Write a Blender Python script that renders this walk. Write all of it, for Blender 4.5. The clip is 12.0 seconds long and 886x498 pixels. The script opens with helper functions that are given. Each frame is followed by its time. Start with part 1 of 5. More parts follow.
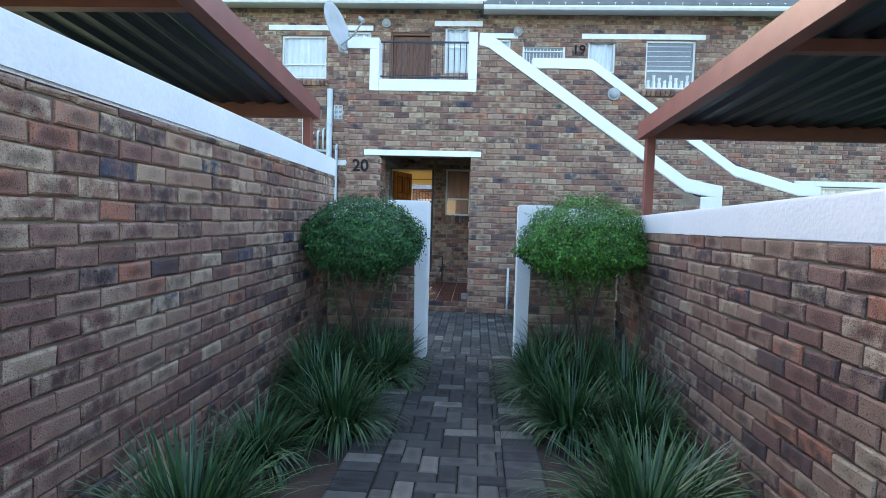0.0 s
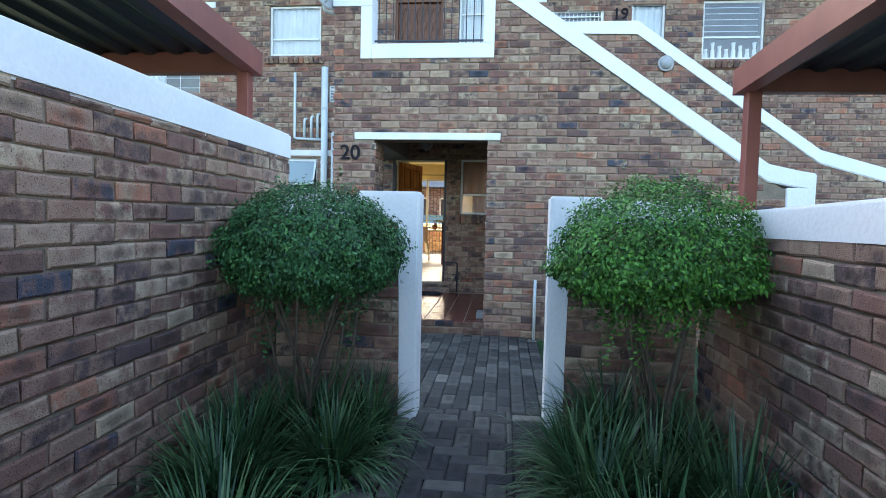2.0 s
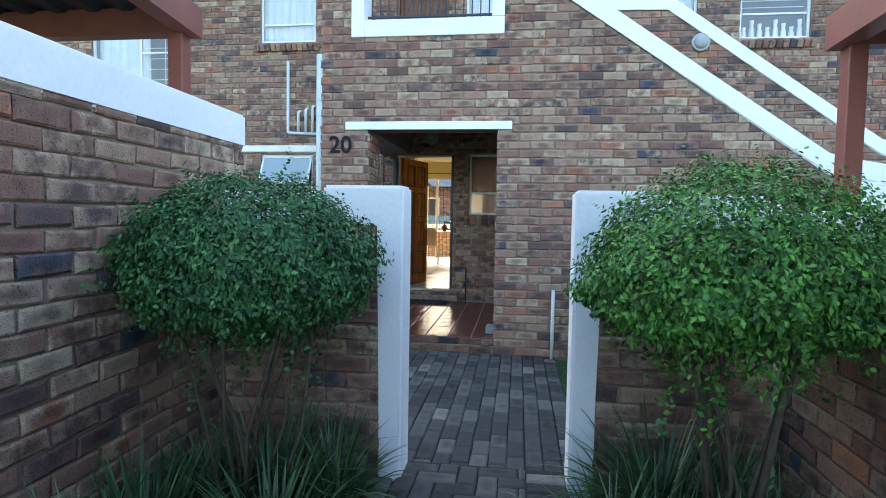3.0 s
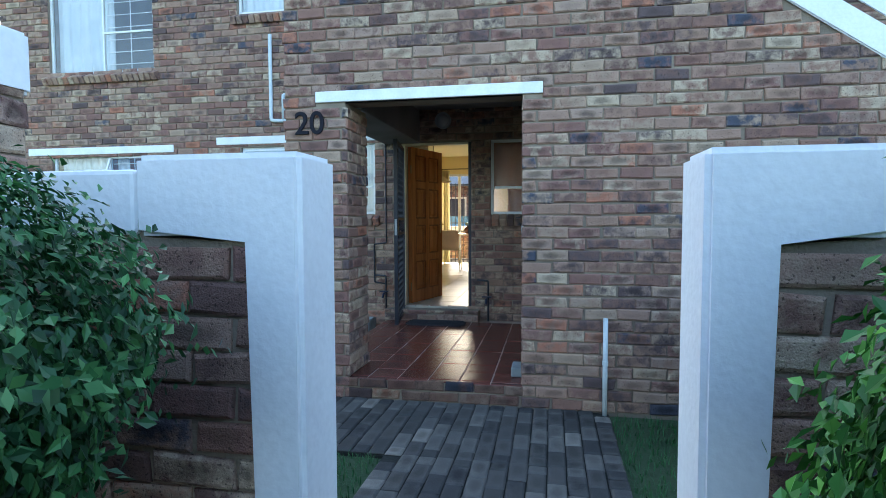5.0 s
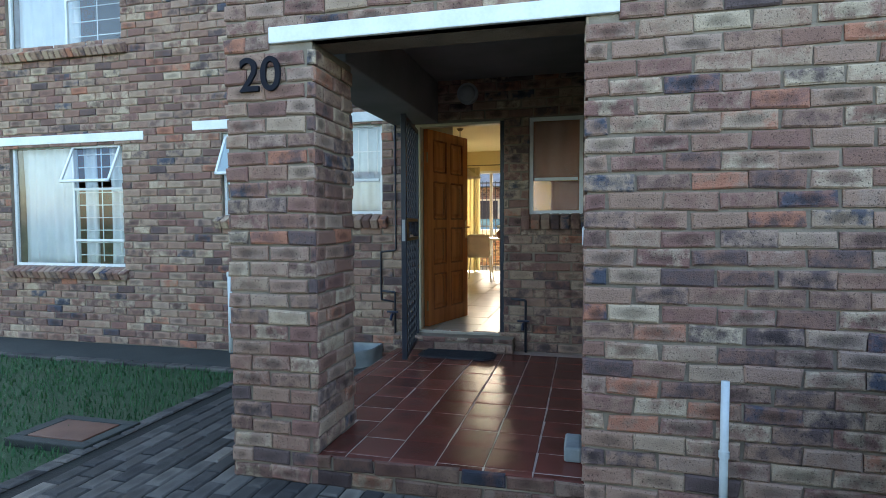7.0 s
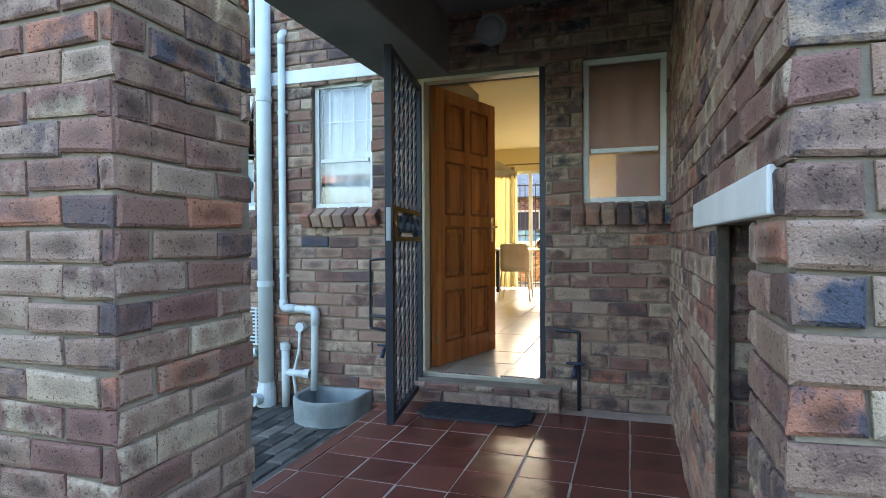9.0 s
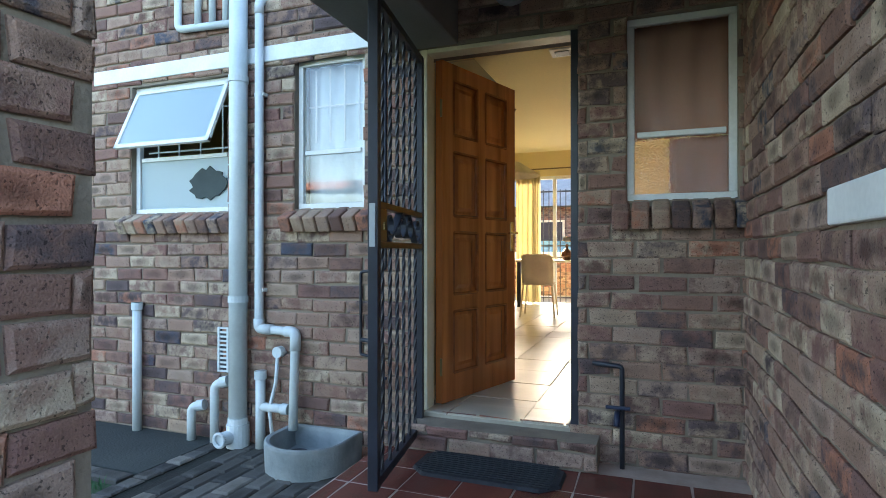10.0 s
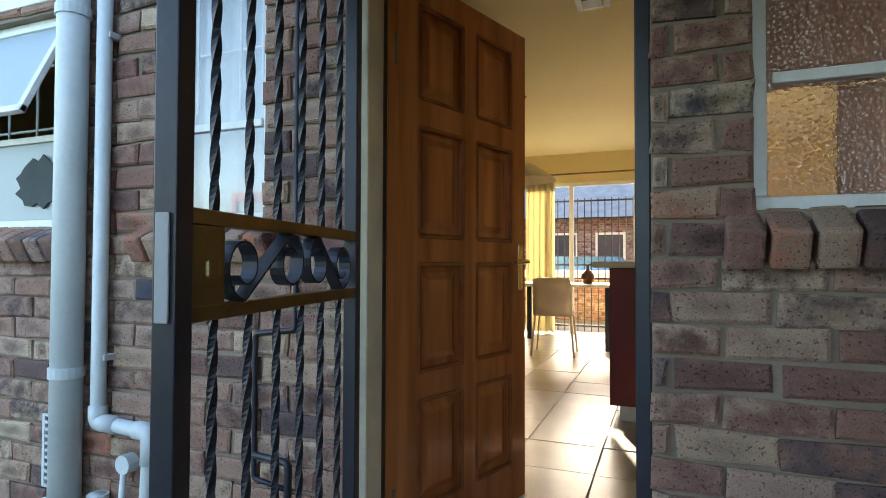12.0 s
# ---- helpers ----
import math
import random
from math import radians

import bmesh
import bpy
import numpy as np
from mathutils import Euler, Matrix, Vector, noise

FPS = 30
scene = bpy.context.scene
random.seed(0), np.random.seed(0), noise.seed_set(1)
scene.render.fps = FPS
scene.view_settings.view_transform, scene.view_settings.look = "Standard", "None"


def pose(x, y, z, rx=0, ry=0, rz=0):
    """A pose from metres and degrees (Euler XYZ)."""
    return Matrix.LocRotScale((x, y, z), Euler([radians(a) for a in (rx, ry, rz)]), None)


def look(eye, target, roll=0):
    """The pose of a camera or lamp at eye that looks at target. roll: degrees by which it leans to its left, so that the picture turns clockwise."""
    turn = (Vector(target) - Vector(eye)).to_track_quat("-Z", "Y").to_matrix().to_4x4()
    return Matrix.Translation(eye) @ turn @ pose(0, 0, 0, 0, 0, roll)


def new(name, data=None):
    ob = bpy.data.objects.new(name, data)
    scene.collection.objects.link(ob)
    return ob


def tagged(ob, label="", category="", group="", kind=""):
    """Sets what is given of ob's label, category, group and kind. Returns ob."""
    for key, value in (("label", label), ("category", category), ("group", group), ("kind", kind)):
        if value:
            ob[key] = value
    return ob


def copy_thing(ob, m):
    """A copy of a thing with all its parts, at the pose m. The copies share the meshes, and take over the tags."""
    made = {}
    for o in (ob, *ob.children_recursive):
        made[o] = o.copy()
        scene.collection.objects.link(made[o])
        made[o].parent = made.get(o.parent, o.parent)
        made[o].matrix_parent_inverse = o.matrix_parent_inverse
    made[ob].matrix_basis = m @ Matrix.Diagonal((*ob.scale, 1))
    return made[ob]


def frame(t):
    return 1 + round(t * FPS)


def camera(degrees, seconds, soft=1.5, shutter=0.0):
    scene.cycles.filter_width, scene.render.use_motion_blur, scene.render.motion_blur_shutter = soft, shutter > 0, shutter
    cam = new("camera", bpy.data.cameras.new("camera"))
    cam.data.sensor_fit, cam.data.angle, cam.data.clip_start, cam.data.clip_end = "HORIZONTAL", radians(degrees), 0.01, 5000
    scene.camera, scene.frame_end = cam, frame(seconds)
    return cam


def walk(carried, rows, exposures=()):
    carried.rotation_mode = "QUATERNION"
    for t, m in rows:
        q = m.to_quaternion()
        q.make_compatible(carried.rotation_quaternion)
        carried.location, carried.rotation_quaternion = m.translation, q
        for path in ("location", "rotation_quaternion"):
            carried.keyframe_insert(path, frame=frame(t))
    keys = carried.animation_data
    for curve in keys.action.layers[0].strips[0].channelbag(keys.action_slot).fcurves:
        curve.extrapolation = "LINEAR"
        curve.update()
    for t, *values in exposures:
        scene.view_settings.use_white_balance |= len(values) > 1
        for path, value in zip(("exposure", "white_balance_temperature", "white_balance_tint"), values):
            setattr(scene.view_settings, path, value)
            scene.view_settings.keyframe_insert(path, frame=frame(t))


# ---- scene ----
cam = camera(76.4, 12.0, 0.9)
PATH = [
    (0, (1.509, 0.208, 1.413), (1.393, 2.202, 1.304), 1.6),
    (0.5, (1.545, 0.646, 1.401), (1.406, 2.638, 1.291), 1.5),
    (1, (1.552, 1.056, 1.398), (1.395, 3.046, 1.287), 1.5),
    (1.5, (1.582, 1.499, 1.394), (1.397, 3.488, 1.285), 1.4),
    (2, (1.609, 1.931, 1.408), (1.398, 3.916, 1.297), 1.3),
    (2.5, (1.627, 2.378, 1.411), (1.391, 4.361, 1.301), 1.3),
    (4.5, (1.638, 4.044, 1.438), (1.286, 6.009, 1.325), -0.3),
    (5, (1.61, 4.447, 1.423), (1.233, 6.408, 1.315), -0.2),
    (5.5, (1.577, 4.829, 1.427), (1.174, 6.785, 1.32), -0.3),
    (6, (1.533, 5.217, 1.411), (1.1, 7.167, 1.313), -0.2),
    (6.5, (1.469, 5.594, 1.4), (1.005, 7.537, 1.308), -0.2),
    (7, (1.408, 5.968, 1.395), (0.915, 7.903, 1.301), -0.2),
    (9, (1.168, 7.662, 1.243), (0.535, 9.559, 1.210), -0.3),
    (9.5, (1.127, 8.028, 1.189), (0.438, 9.906, 1.201), 0.0),
    (10, (1.012, 8.398, 1.223), (0.306, 10.27, 1.23), 0.0),
    (10.5, (0.885, 8.743, 1.21), (0.168, 10.61, 1.238), 0.3),
    (11, (0.775, 9.093, 1.229), (0.062, 10.962, 1.262), 0.3),
    (11.5, (0.72, 9.44, 1.295), (0.005, 11.308, 1.318), 0.1),
    (12, (0.68, 9.78, 1.34), (-0.055, 11.636, 1.388), 0.2),
]
walk(cam, [(t, look(eye, target, roll)) for t, eye, target, roll in PATH],
     [(0, 2.72, 6400, 11), (2.5, 2.72, 6450, 10), (4.5, 2.68, 6200, 8), (5.5, 2.45, 5750, 6), (6.5, 2.38, 6250, 9), (7, 2.65, 6300, 9), (9, 3.3, 6300, 9), (10.5, 3.15, 6250, 9), (12, 3.08, 6450, 10)])

# ---- world and light ----
world = bpy.data.worlds.new("world")
scene.world = world
world.use_nodes = True
SUN_ELEV, SUN_AZ = radians(18), math.atan2(-0.34, 0.94)
wn = world.node_tree
sky = wn.nodes.new("ShaderNodeTexSky")
sky.sky_type, sky.sun_disc = "NISHITA", False
sky.sun_elevation, sky.sun_rotation = SUN_ELEV, SUN_AZ
sky.dust_density, sky.air_density, sky.ozone_density = 2.0, 1.0, 1.0
wn.nodes["Background"].inputs[1].default_value = 0.15
wn.links.new(sky.outputs[0], wn.nodes["Background"].inputs[0])
sun = new("sun", bpy.data.lights.new("sun", "SUN"))
sun.data.energy, sun.data.angle, sun.data.color = 5.0, radians(0.5), (1.0, 0.88, 0.7)
sun.matrix_world = look((0, 0, 0), (-math.sin(SUN_AZ) * math.cos(SUN_ELEV), -math.cos(SUN_AZ) * math.cos(SUN_ELEV), -math.sin(SUN_ELEV)))
patio_sky = new("patio_sky", bpy.data.lights.new("patio_sky", "AREA"))
patio_sky.data.shape, patio_sky.data.size, patio_sky.data.size_y = "RECTANGLE", 1.3, 1.9
patio_sky.data.energy, patio_sky.data.color = 0.9, (1.0, 0.93, 0.8)
patio_sky.matrix_world = look((-0.3, 17.9, 1.4), (-0.3, 15.0, 1.2))

# ---- materials ----
def mat(name, c1, c2=None, scale=8.0, rough=0.7, bump=0.15, metal=0.0, fine=70.0, spec=0.4, grain_z=1.0):
    """A surface with two scales of variation: broad stains and fine grain."""
    m = bpy.data.materials.new(name)
    m.use_nodes = True
    nt, b = m.node_tree, m.node_tree.nodes["Principled BSDF"]
    c2 = c2 or tuple(0.8 * v for v in c1)
    tc = nt.nodes.new("ShaderNodeTexCoord")
    n1, n2 = nt.nodes.new("ShaderNodeTexNoise"), nt.nodes.new("ShaderNodeTexNoise")
    n1.inputs["Scale"].default_value, n1.inputs["Detail"].default_value = scale, 6
    n2.inputs["Scale"].default_value, n2.inputs["Detail"].default_value = fine, 4
    for n in (n1, n2):
        mp = nt.nodes.new("ShaderNodeMapping")
        mp.inputs["Scale"].default_value = (1, 1, grain_z)
        nt.links.new(tc.outputs["Object"], mp.inputs["Vector"])
        nt.links.new(mp.outputs[0], n.inputs["Vector"])
    mix = nt.nodes.new("ShaderNodeMix")
    mix.data_type = "RGBA"
    ramp = nt.nodes.new("ShaderNodeMapRange")
    ramp.inputs[1].default_value, ramp.inputs[2].default_value = 0.35, 0.68
    nt.links.new(n1.outputs["Fac"], ramp.inputs[0])
    nt.links.new(ramp.outputs[0], mix.inputs["Factor"])
    mix.inputs["A"].default_value, mix.inputs["B"].default_value = (*c1, 1), (*c2, 1)
    grain = nt.nodes.new("ShaderNodeMix")
    grain.data_type, grain.blend_type = "RGBA", "MULTIPLY"
    grain.inputs["Factor"].default_value = 0.35
    nt.links.new(mix.outputs["Result"], grain.inputs["A"])
    nt.links.new(n2.outputs["Color"], grain.inputs["B"])
    gray = nt.nodes.new("ShaderNodeMapRange")
    gray.inputs[3].default_value, gray.inputs[4].default_value = 0.75, 1.25
    nt.links.new(n2.outputs["Fac"], gray.inputs[0])
    nt.links.new(gray.outputs[0], grain.inputs["B"])
    nt.links.new(grain.outputs["Result"], b.inputs["Base Color"])
    b.inputs["Roughness"].default_value, b.inputs["Metallic"].default_value = rough, metal
    b.inputs["Specular IOR Level"].default_value = spec
    if bump:
        bp = nt.nodes.new("ShaderNodeBump")
        bp.inputs["Strength"].default_value, bp.inputs["Distance"].default_value = bump, 0.01
        nt.links.new(n2.outputs["Fac"], bp.inputs["Height"])
        nt.links.new(bp.outputs[0], b.inputs["Normal"])
    return m


def piece_mat(name, stops, island, rough=0.85, flash=0.5, scale=9.0, bump=0.5, pits=0.0, spec=0.3, blotch=0.3):
    """Fired pieces: each takes its own colour, with a darker core, stains, pits and grain."""
    m = bpy.data.materials.new(name)
    m.use_nodes = True
    nt, b = m.node_tree, m.node_tree.nodes["Principled BSDF"]
    L = nt.links.new
    rnd = nt.nodes.new("ShaderNodeNewGeometry").outputs["Random Per Island"] if island else nt.nodes.new("ShaderNodeObjectInfo").outputs["Random"]
    ramp = nt.nodes.new("ShaderNodeValToRGB")
    ramp.color_ramp.interpolation = "CONSTANT"
    el = ramp.color_ramp.elements
    while len(el) < len(stops):
        el.new(0.5)
    for e, (p, c) in zip(el, stops):
        e.position, e.color = p, (*c, 1)
    L(rnd, ramp.inputs[0])
    geo = nt.nodes.new("ShaderNodeNewGeometry")
    n1, n2, n3 = (nt.nodes.new("ShaderNodeTexNoise") for _ in range(3))
    for n, s in ((n1, scale), (n2, 125.0), (n3, 240.0)):
        n.inputs["Scale"].default_value, n.inputs["Detail"].default_value = s, 5
        L(geo.outputs["Position"], n.inputs["Vector"])
    uv = nt.nodes.new("ShaderNodeTexCoord")
    sep = nt.nodes.new("ShaderNodeVectorMath")
    sep.operation = "DISTANCE"
    sep.inputs[1].default_value = (0.5, 0.5, 0)
    L(uv.outputs["UV"], sep.inputs[0])
    add = nt.nodes.new("ShaderNodeMath")
    add.operation = "MULTIPLY_ADD"
    add.inputs[1].default_value = 0.55
    L(n1.outputs["Fac"], add.inputs[0])
    L(sep.outputs["Value"], add.inputs[2])
    core = nt.nodes.new("ShaderNodeMapRange")
    core.inputs[1].default_value, core.inputs[2].default_value = 0.42, 0.72
    core.inputs[3].default_value, core.inputs[4].default_value = 1 - flash, 1.12
    L(add.outputs[0], core.inputs[0])
    some = nt.nodes.new("ShaderNodeMath")
    some.operation = "MULTIPLY"
    some.inputs[1].default_value = 37.0
    frac = nt.nodes.new("ShaderNodeMath")
    frac.operation = "FRACT"
    L(rnd, some.inputs[0])
    L(some.outputs[0], frac.inputs[0])
    deep = nt.nodes.new("ShaderNodeMapRange")
    deep.inputs[1].default_value, deep.inputs[2].default_value = 0.25, 1.0
    deep.inputs[3].default_value, deep.inputs[4].default_value = 1.0, 1 - flash
    L(frac.outputs[0], deep.inputs[0])
    L(deep.outputs[0], core.inputs[3])
    pit = nt.nodes.new("ShaderNodeMapRange")
    pit.inputs[1].default_value, pit.inputs[2].default_value = 0.35, 0.39
    pit.inputs[3].default_value, pit.inputs[4].default_value = 1 - pits, 1.0
    L(n2.outputs["Fac"], pit.inputs[0])
    fine = nt.nodes.new("ShaderNodeMapRange")
    fine.inputs[3].default_value, fine.inputs[4].default_value = 0.65, 1.35
    L(n3.outputs["Fac"], fine.inputs[0])
    other = nt.nodes.new("ShaderNodeValToRGB")
    other.color_ramp.interpolation = "CONSTANT"
    while len(other.color_ramp.elements) < len(stops):
        other.color_ramp.elements.new(0.5)
    for e, (p, c) in zip(other.color_ramp.elements, stops):
        e.position, e.color = p, (*c, 1)
    L(frac.outputs[0], other.inputs[0])
    patch = nt.nodes.new("ShaderNodeMapRange")
    patch.inputs[1].default_value, patch.inputs[2].default_value = 0.44, 0.60
    patch.inputs[4].default_value = blotch
    n4 = nt.nodes.new("ShaderNodeTexNoise")
    n4.inputs["Scale"].default_value, n4.inputs["Detail"].default_value = scale * 0.8, 7
    n4.inputs["Roughness"].default_value = 0.65
    shift = nt.nodes.new("ShaderNodeVectorMath")
    shift.operation = "ADD"
    L(geo.outputs["Position"], shift.inputs[0])
    L(some.outputs[0], shift.inputs[1])
    L(shift.outputs[0], n4.inputs["Vector"])
    L(n4.outputs["Fac"], patch.inputs[0])
    blend = nt.nodes.new("ShaderNodeMix")
    blend.data_type = "RGBA"
    L(patch.outputs[0], blend.inputs["Factor"])
    L(ramp.outputs[0], blend.inputs["A"])
    L(other.outputs[0], blend.inputs["B"])
    col = blend.outputs["Result"]
    for o in (core, pit, fine):
        mul = nt.nodes.new("ShaderNodeVectorMath")
        mul.operation = "SCALE"
        L(col, mul.inputs[0])
        L(o.outputs[0], mul.inputs["Scale"])
        col = mul.outputs[0]
    L(col, b.inputs["Base Color"])
    b.inputs["Roughness"].default_value, b.inputs["Specular IOR Level"].default_value = rough, spec
    bp = nt.nodes.new("ShaderNodeBump")
    bp.inputs["Strength"].default_value, bp.inputs["Distance"].default_value = bump, 0.008
    hs = nt.nodes.new("ShaderNodeMath")
    L(n2.outputs["Fac"], hs.inputs[0])
    L(n3.outputs["Fac"], hs.inputs[1])
    L(hs.outputs[0], bp.inputs["Height"])
    L(bp.outputs[0], b.inputs["Normal"])
    return m


BRICK = [(0, (.158, .093, .078)), (.10, (.232, .13, .10)), (.22, (.29, .183, .135)), (.36, (.36, .257, .187)), (.47, (.112, .078, .076)),
         (.56, (.212, .113, .094)), (.67, (.31, .198, .15)), (.76, (.44, .34, .245)), (.845, (.365, .16, .104)), (.88, (.325, .225, .176)), (.975, (.067, .07, .093))]
M_BRICK, M_BRICKJ = piece_mat("brick", BRICK, False, pits=0.62, flash=0.55, scale=17, bump=0.6, blotch=0.9), piece_mat("brick_far", BRICK, True, pits=0.62, flash=0.55, scale=17, bump=0.6, blotch=0.9)
PAVE = [(0, (.062, .06, .056)), (.2, (.085, .08, .074)), (.4, (.115, .108, .098)), (.55, (.055, .053, .052)), (.7, (.14, .13, .115)), (.85, (.08, .075, .068)), (.93, (.22, .20, .17))]
M_PAVE, M_PAVEJ = piece_mat("paver", PAVE, False, rough=0.88, flash=0.3, spec=0.15), piece_mat("paver_far", PAVE, True, rough=0.88, flash=0.3, spec=0.15)
TILE = [(0, (.118, .034, .026)), (.3, (.14, .041, .031)), (.6, (.105, .031, .024)), (.85, (.155, .05, .037))]
M_TILE = piece_mat("quarry_tile", TILE, False, rough=0.26, flash=0.12, scale=3.0, bump=0.08, spec=0.5)
FTILE = [(0, (.43, .39, .32)), (.5, (.47, .43, .35)), (.8, (.41, .37, .30))]
M_FTILE = piece_mat("floor_tile", FTILE, False, rough=0.3, flash=0.05, bump=0.02, spec=0.4)
M_MORTAR = mat("mortar", (.29, .235, .18), (.185, .15, .115), 5, 0.95, 0.6)
M_GROUT = mat("grout", (.50, .40, .34), (.36, .27, .22), 6, 0.9, 0.4)
M_FGROUT = mat("light_grout", (.42, .38, .31), None, 6, 0.9, 0.2)
M_WHITE = mat("white_plaster", (.84, .85, .86), (.77, .79, .81), 2.2, 0.7, 0.22, fine=45)
M_WPAINT = mat("white_paint", (.80, .81, .80), (.70, .72, .71), 6, 0.45, 0.06)
M_PIPE = mat("white_pipe", (.64, .69, .70), (.54, .60, .61), 5, 0.4, 0.03)
M_RED = mat("red_oxide_steel", (.24, .075, .06), (.18, .055, .045), 4, 0.45, 0.08)
M_SHEET = mat("roof_sheet", (.052, .057, .078), (.034, .038, .054), 1.5, 0.38, 0.05, metal=0.5)
M_JOINT = mat("dirt_joint", (.028, .026, .022), (.02, .024, .018), 6, 0.95, 0.6)
M_SOIL = mat("soil", (.085, .055, .04), (.05, .035, .028), 5, 0.95, 0.9, fine=40)
M_GROUND = mat("ground_grass", (.035, .075, .03), (.05, .075, .035), 1.2, 0.95, 0.8, fine=50)
M_GRASS = mat("grass_blade", (.028, .11, .035), (.05, .14, .045), 3, 0.6, 0.0)


def leaf_mat(name, dark, mid, light, rough=0.45):
    """Leaves that differ one by one from dark old ones to pale young ones, slightly translucent."""
    m = bpy.data.materials.new(name)
    m.use_nodes = True
    nt, b = m.node_tree, m.node_tree.nodes["Principled BSDF"]
    ramp = nt.nodes.new("ShaderNodeValToRGB")
    el = ramp.color_ramp.elements
    el.new(0.55)
    for e, (p, c) in zip(el, ((0.0, dark), (0.55, mid), (1.0, light))):
        e.position, e.color = p, (*c, 1)
    nt.links.new(nt.nodes.new("ShaderNodeNewGeometry").outputs["Random Per Island"], ramp.inputs[0])
    grain, tc = nt.nodes.new("ShaderNodeTexNoise"), nt.nodes.new("ShaderNodeTexCoord")
    grain.inputs["Scale"].default_value = 9.0
    nt.links.new(tc.outputs["Object"], grain.inputs["Vector"])
    span = nt.nodes.new("ShaderNodeMapRange")
    span.inputs[1].default_value, span.inputs[2].default_value = 0.3, 0.7
    span.inputs[3].default_value, span.inputs[4].default_value = 0.65, 1.3
    nt.links.new(grain.outputs["Fac"], span.inputs[0])
    mul = nt.nodes.new("ShaderNodeVectorMath")
    mul.operation = "SCALE"
    nt.links.new(ramp.outputs[0], mul.inputs[0])
    nt.links.new(span.outputs[0], mul.inputs["Scale"])
    nt.links.new(mul.outputs[0], b.inputs["Base Color"])
    b.inputs["Roughness"].default_value, b.inputs["Specular IOR Level"].default_value = rough, 0.35
    return m


M_TUFT = leaf_mat("tuft_leaf", (.016, .05, .02), (.04, .105, .04), (.12, .20, .08), 0.4)
M_LEAF_A = leaf_mat("shrub_leaf_dark", (.015, .055, .022), (.042, .14, .046), (.09, .24, .07))
M_LEAF_B = leaf_mat("shrub_leaf_bright", (.022, .08, .018), (.07, .215, .034), (.16, .38, .06))
M_STEM = mat("stem", (.11, .085, .06), (.07, .055, .04), 20, 0.9, 0.6)
M_DOOR = mat("varnished_wood", (.50, .165, .045), (.24, .066, .018), 11, 0.22, 0.05, fine=60, spec=0.5, grain_z=0.07)
# Door wood darkened: panel-edge shade and moulding dirt share this colour.
M_DOORTRIM = mat("edge_shade_trim", (.26, .075, .022), (.15, .042, .014), 11, 0.2, 0.04, fine=60, spec=0.5)
M_DARKWOOD = mat("brown_wood", (.17, .075, .045), (.12, .05, .03), 5, 0.5, 0.08)
M_BLACK = mat("black_steel", (.028, .032, .045), (.02, .022, .03), 8, 0.4, 0.08)
M_BRASS = mat("dull_brass", (.24, .18, .075), (.15, .115, .055), 9, 0.4, 0.05, metal=0.7)
M_CHROME = mat("polished_brass", (.75, .55, .28), (.65, .48, .25), 9, 0.22, 0.0, metal=0.95)
M_YELLOW = mat("yellow_wall", (.80, .68, .36), (.76, .64, .33), 1.2, 0.75, 0.06)
M_CEIL = mat("cream_ceiling", (.82, .74, .46), (.79, .71, .44), 1.2, 0.8, 0.05)
M_SOFFIT = mat("grey_soffit", (.22, .22, .22), (.16, .16, .158), 2, 0.85, 0.2)
M_CONC = mat("concrete", (.25, .25, .24), (.17, .175, .17), 3, 0.9, 0.5)
M_APRON = mat("dark_apron", (.05, .057, .052), (.033, .038, .036), 2, 0.85, 0.5)
# Darkness behind the broken pane, as a surface colour.
M_HOLESHADE = mat("hole_shade", (.055, .07, .068), (.04, .05, .05), 6, 0.8, 0.0)
M_TUB = mat("cement_gully", (.33, .36, .36), (.19, .215, .22), 5, 0.8, 0.3)
M_BIN = mat("bin_plastic", (.020, .021, .026), (.028, .029, .034), 4, 0.45, 0.08)
M_LID = mat("bin_lid", (.013, .021, .05), (.018, .026, .058), 4, 0.35, 0.08)
M_LETTER = mat("pale_lettering", (.5, .5, .48), None, 10, 0.7, 0)
M_NUM = mat("dark_numeral", (.02, .02, .027), None, 10, 0.9, 0, spec=0.1)
M_MATRUB = mat("doormat_rubber", (.028, .03, .036), (.02, .02, .025), 20, 0.85, 0.7)
M_CURTAIN = mat("white_curtain", (.66, .71, .72), (.55, .61, .64), 3, 0.85, 0.05)
M_PINK = mat("peach_curtain", (.50, .25, .17), (.44, .21, .14), 3, 0.85, 0.05)
M_CREAM = mat("cream_curtain", (.70, .63, .40), (.58, .52, .32), 3, 0.85, 0.05)
nt = M_CREAM.node_tree
shine, blend = nt.nodes.new("ShaderNodeBsdfTranslucent"), nt.nodes.new("ShaderNodeMixShader")
shine.inputs["Color"].default_value = (.82, .74, .50, 1)
blend.inputs[0].default_value = 0.33
nt.links.new(nt.nodes["Principled BSDF"].outputs[0], blend.inputs[1])
nt.links.new(shine.outputs[0], blend.inputs[2])
nt.links.new(blend.outputs[0], nt.nodes["Material Output"].inputs["Surface"])
M_PLASTIC = mat("cream_plastic", (.80, .74, .55), None, 5, 0.4, 0.0)
M_COUNTER = mat("counter_red", (.22, .03, .025), (.18, .025, .02), 4, 0.45, 0.04)
M_ROOF = mat("grey_roof_tile", (.20, .21, .22), (.14, .15, .16), 3, 0.75, 0.4)
M_RUBBER = mat("grey_plastic", (.40, .42, .43), None, 5, 0.5, 0.05)
M_CAR = mat("blue_car_paint", (.05, .16, .36), None, 3, 0.15, 0.0, metal=0.3)
# Grey that carries the dimness of the closed rooms in its colour.
M_DARKROOM = mat("dimmed_grey_wall", (.35, .33, .3), None, 2, 0.9, 0.05)


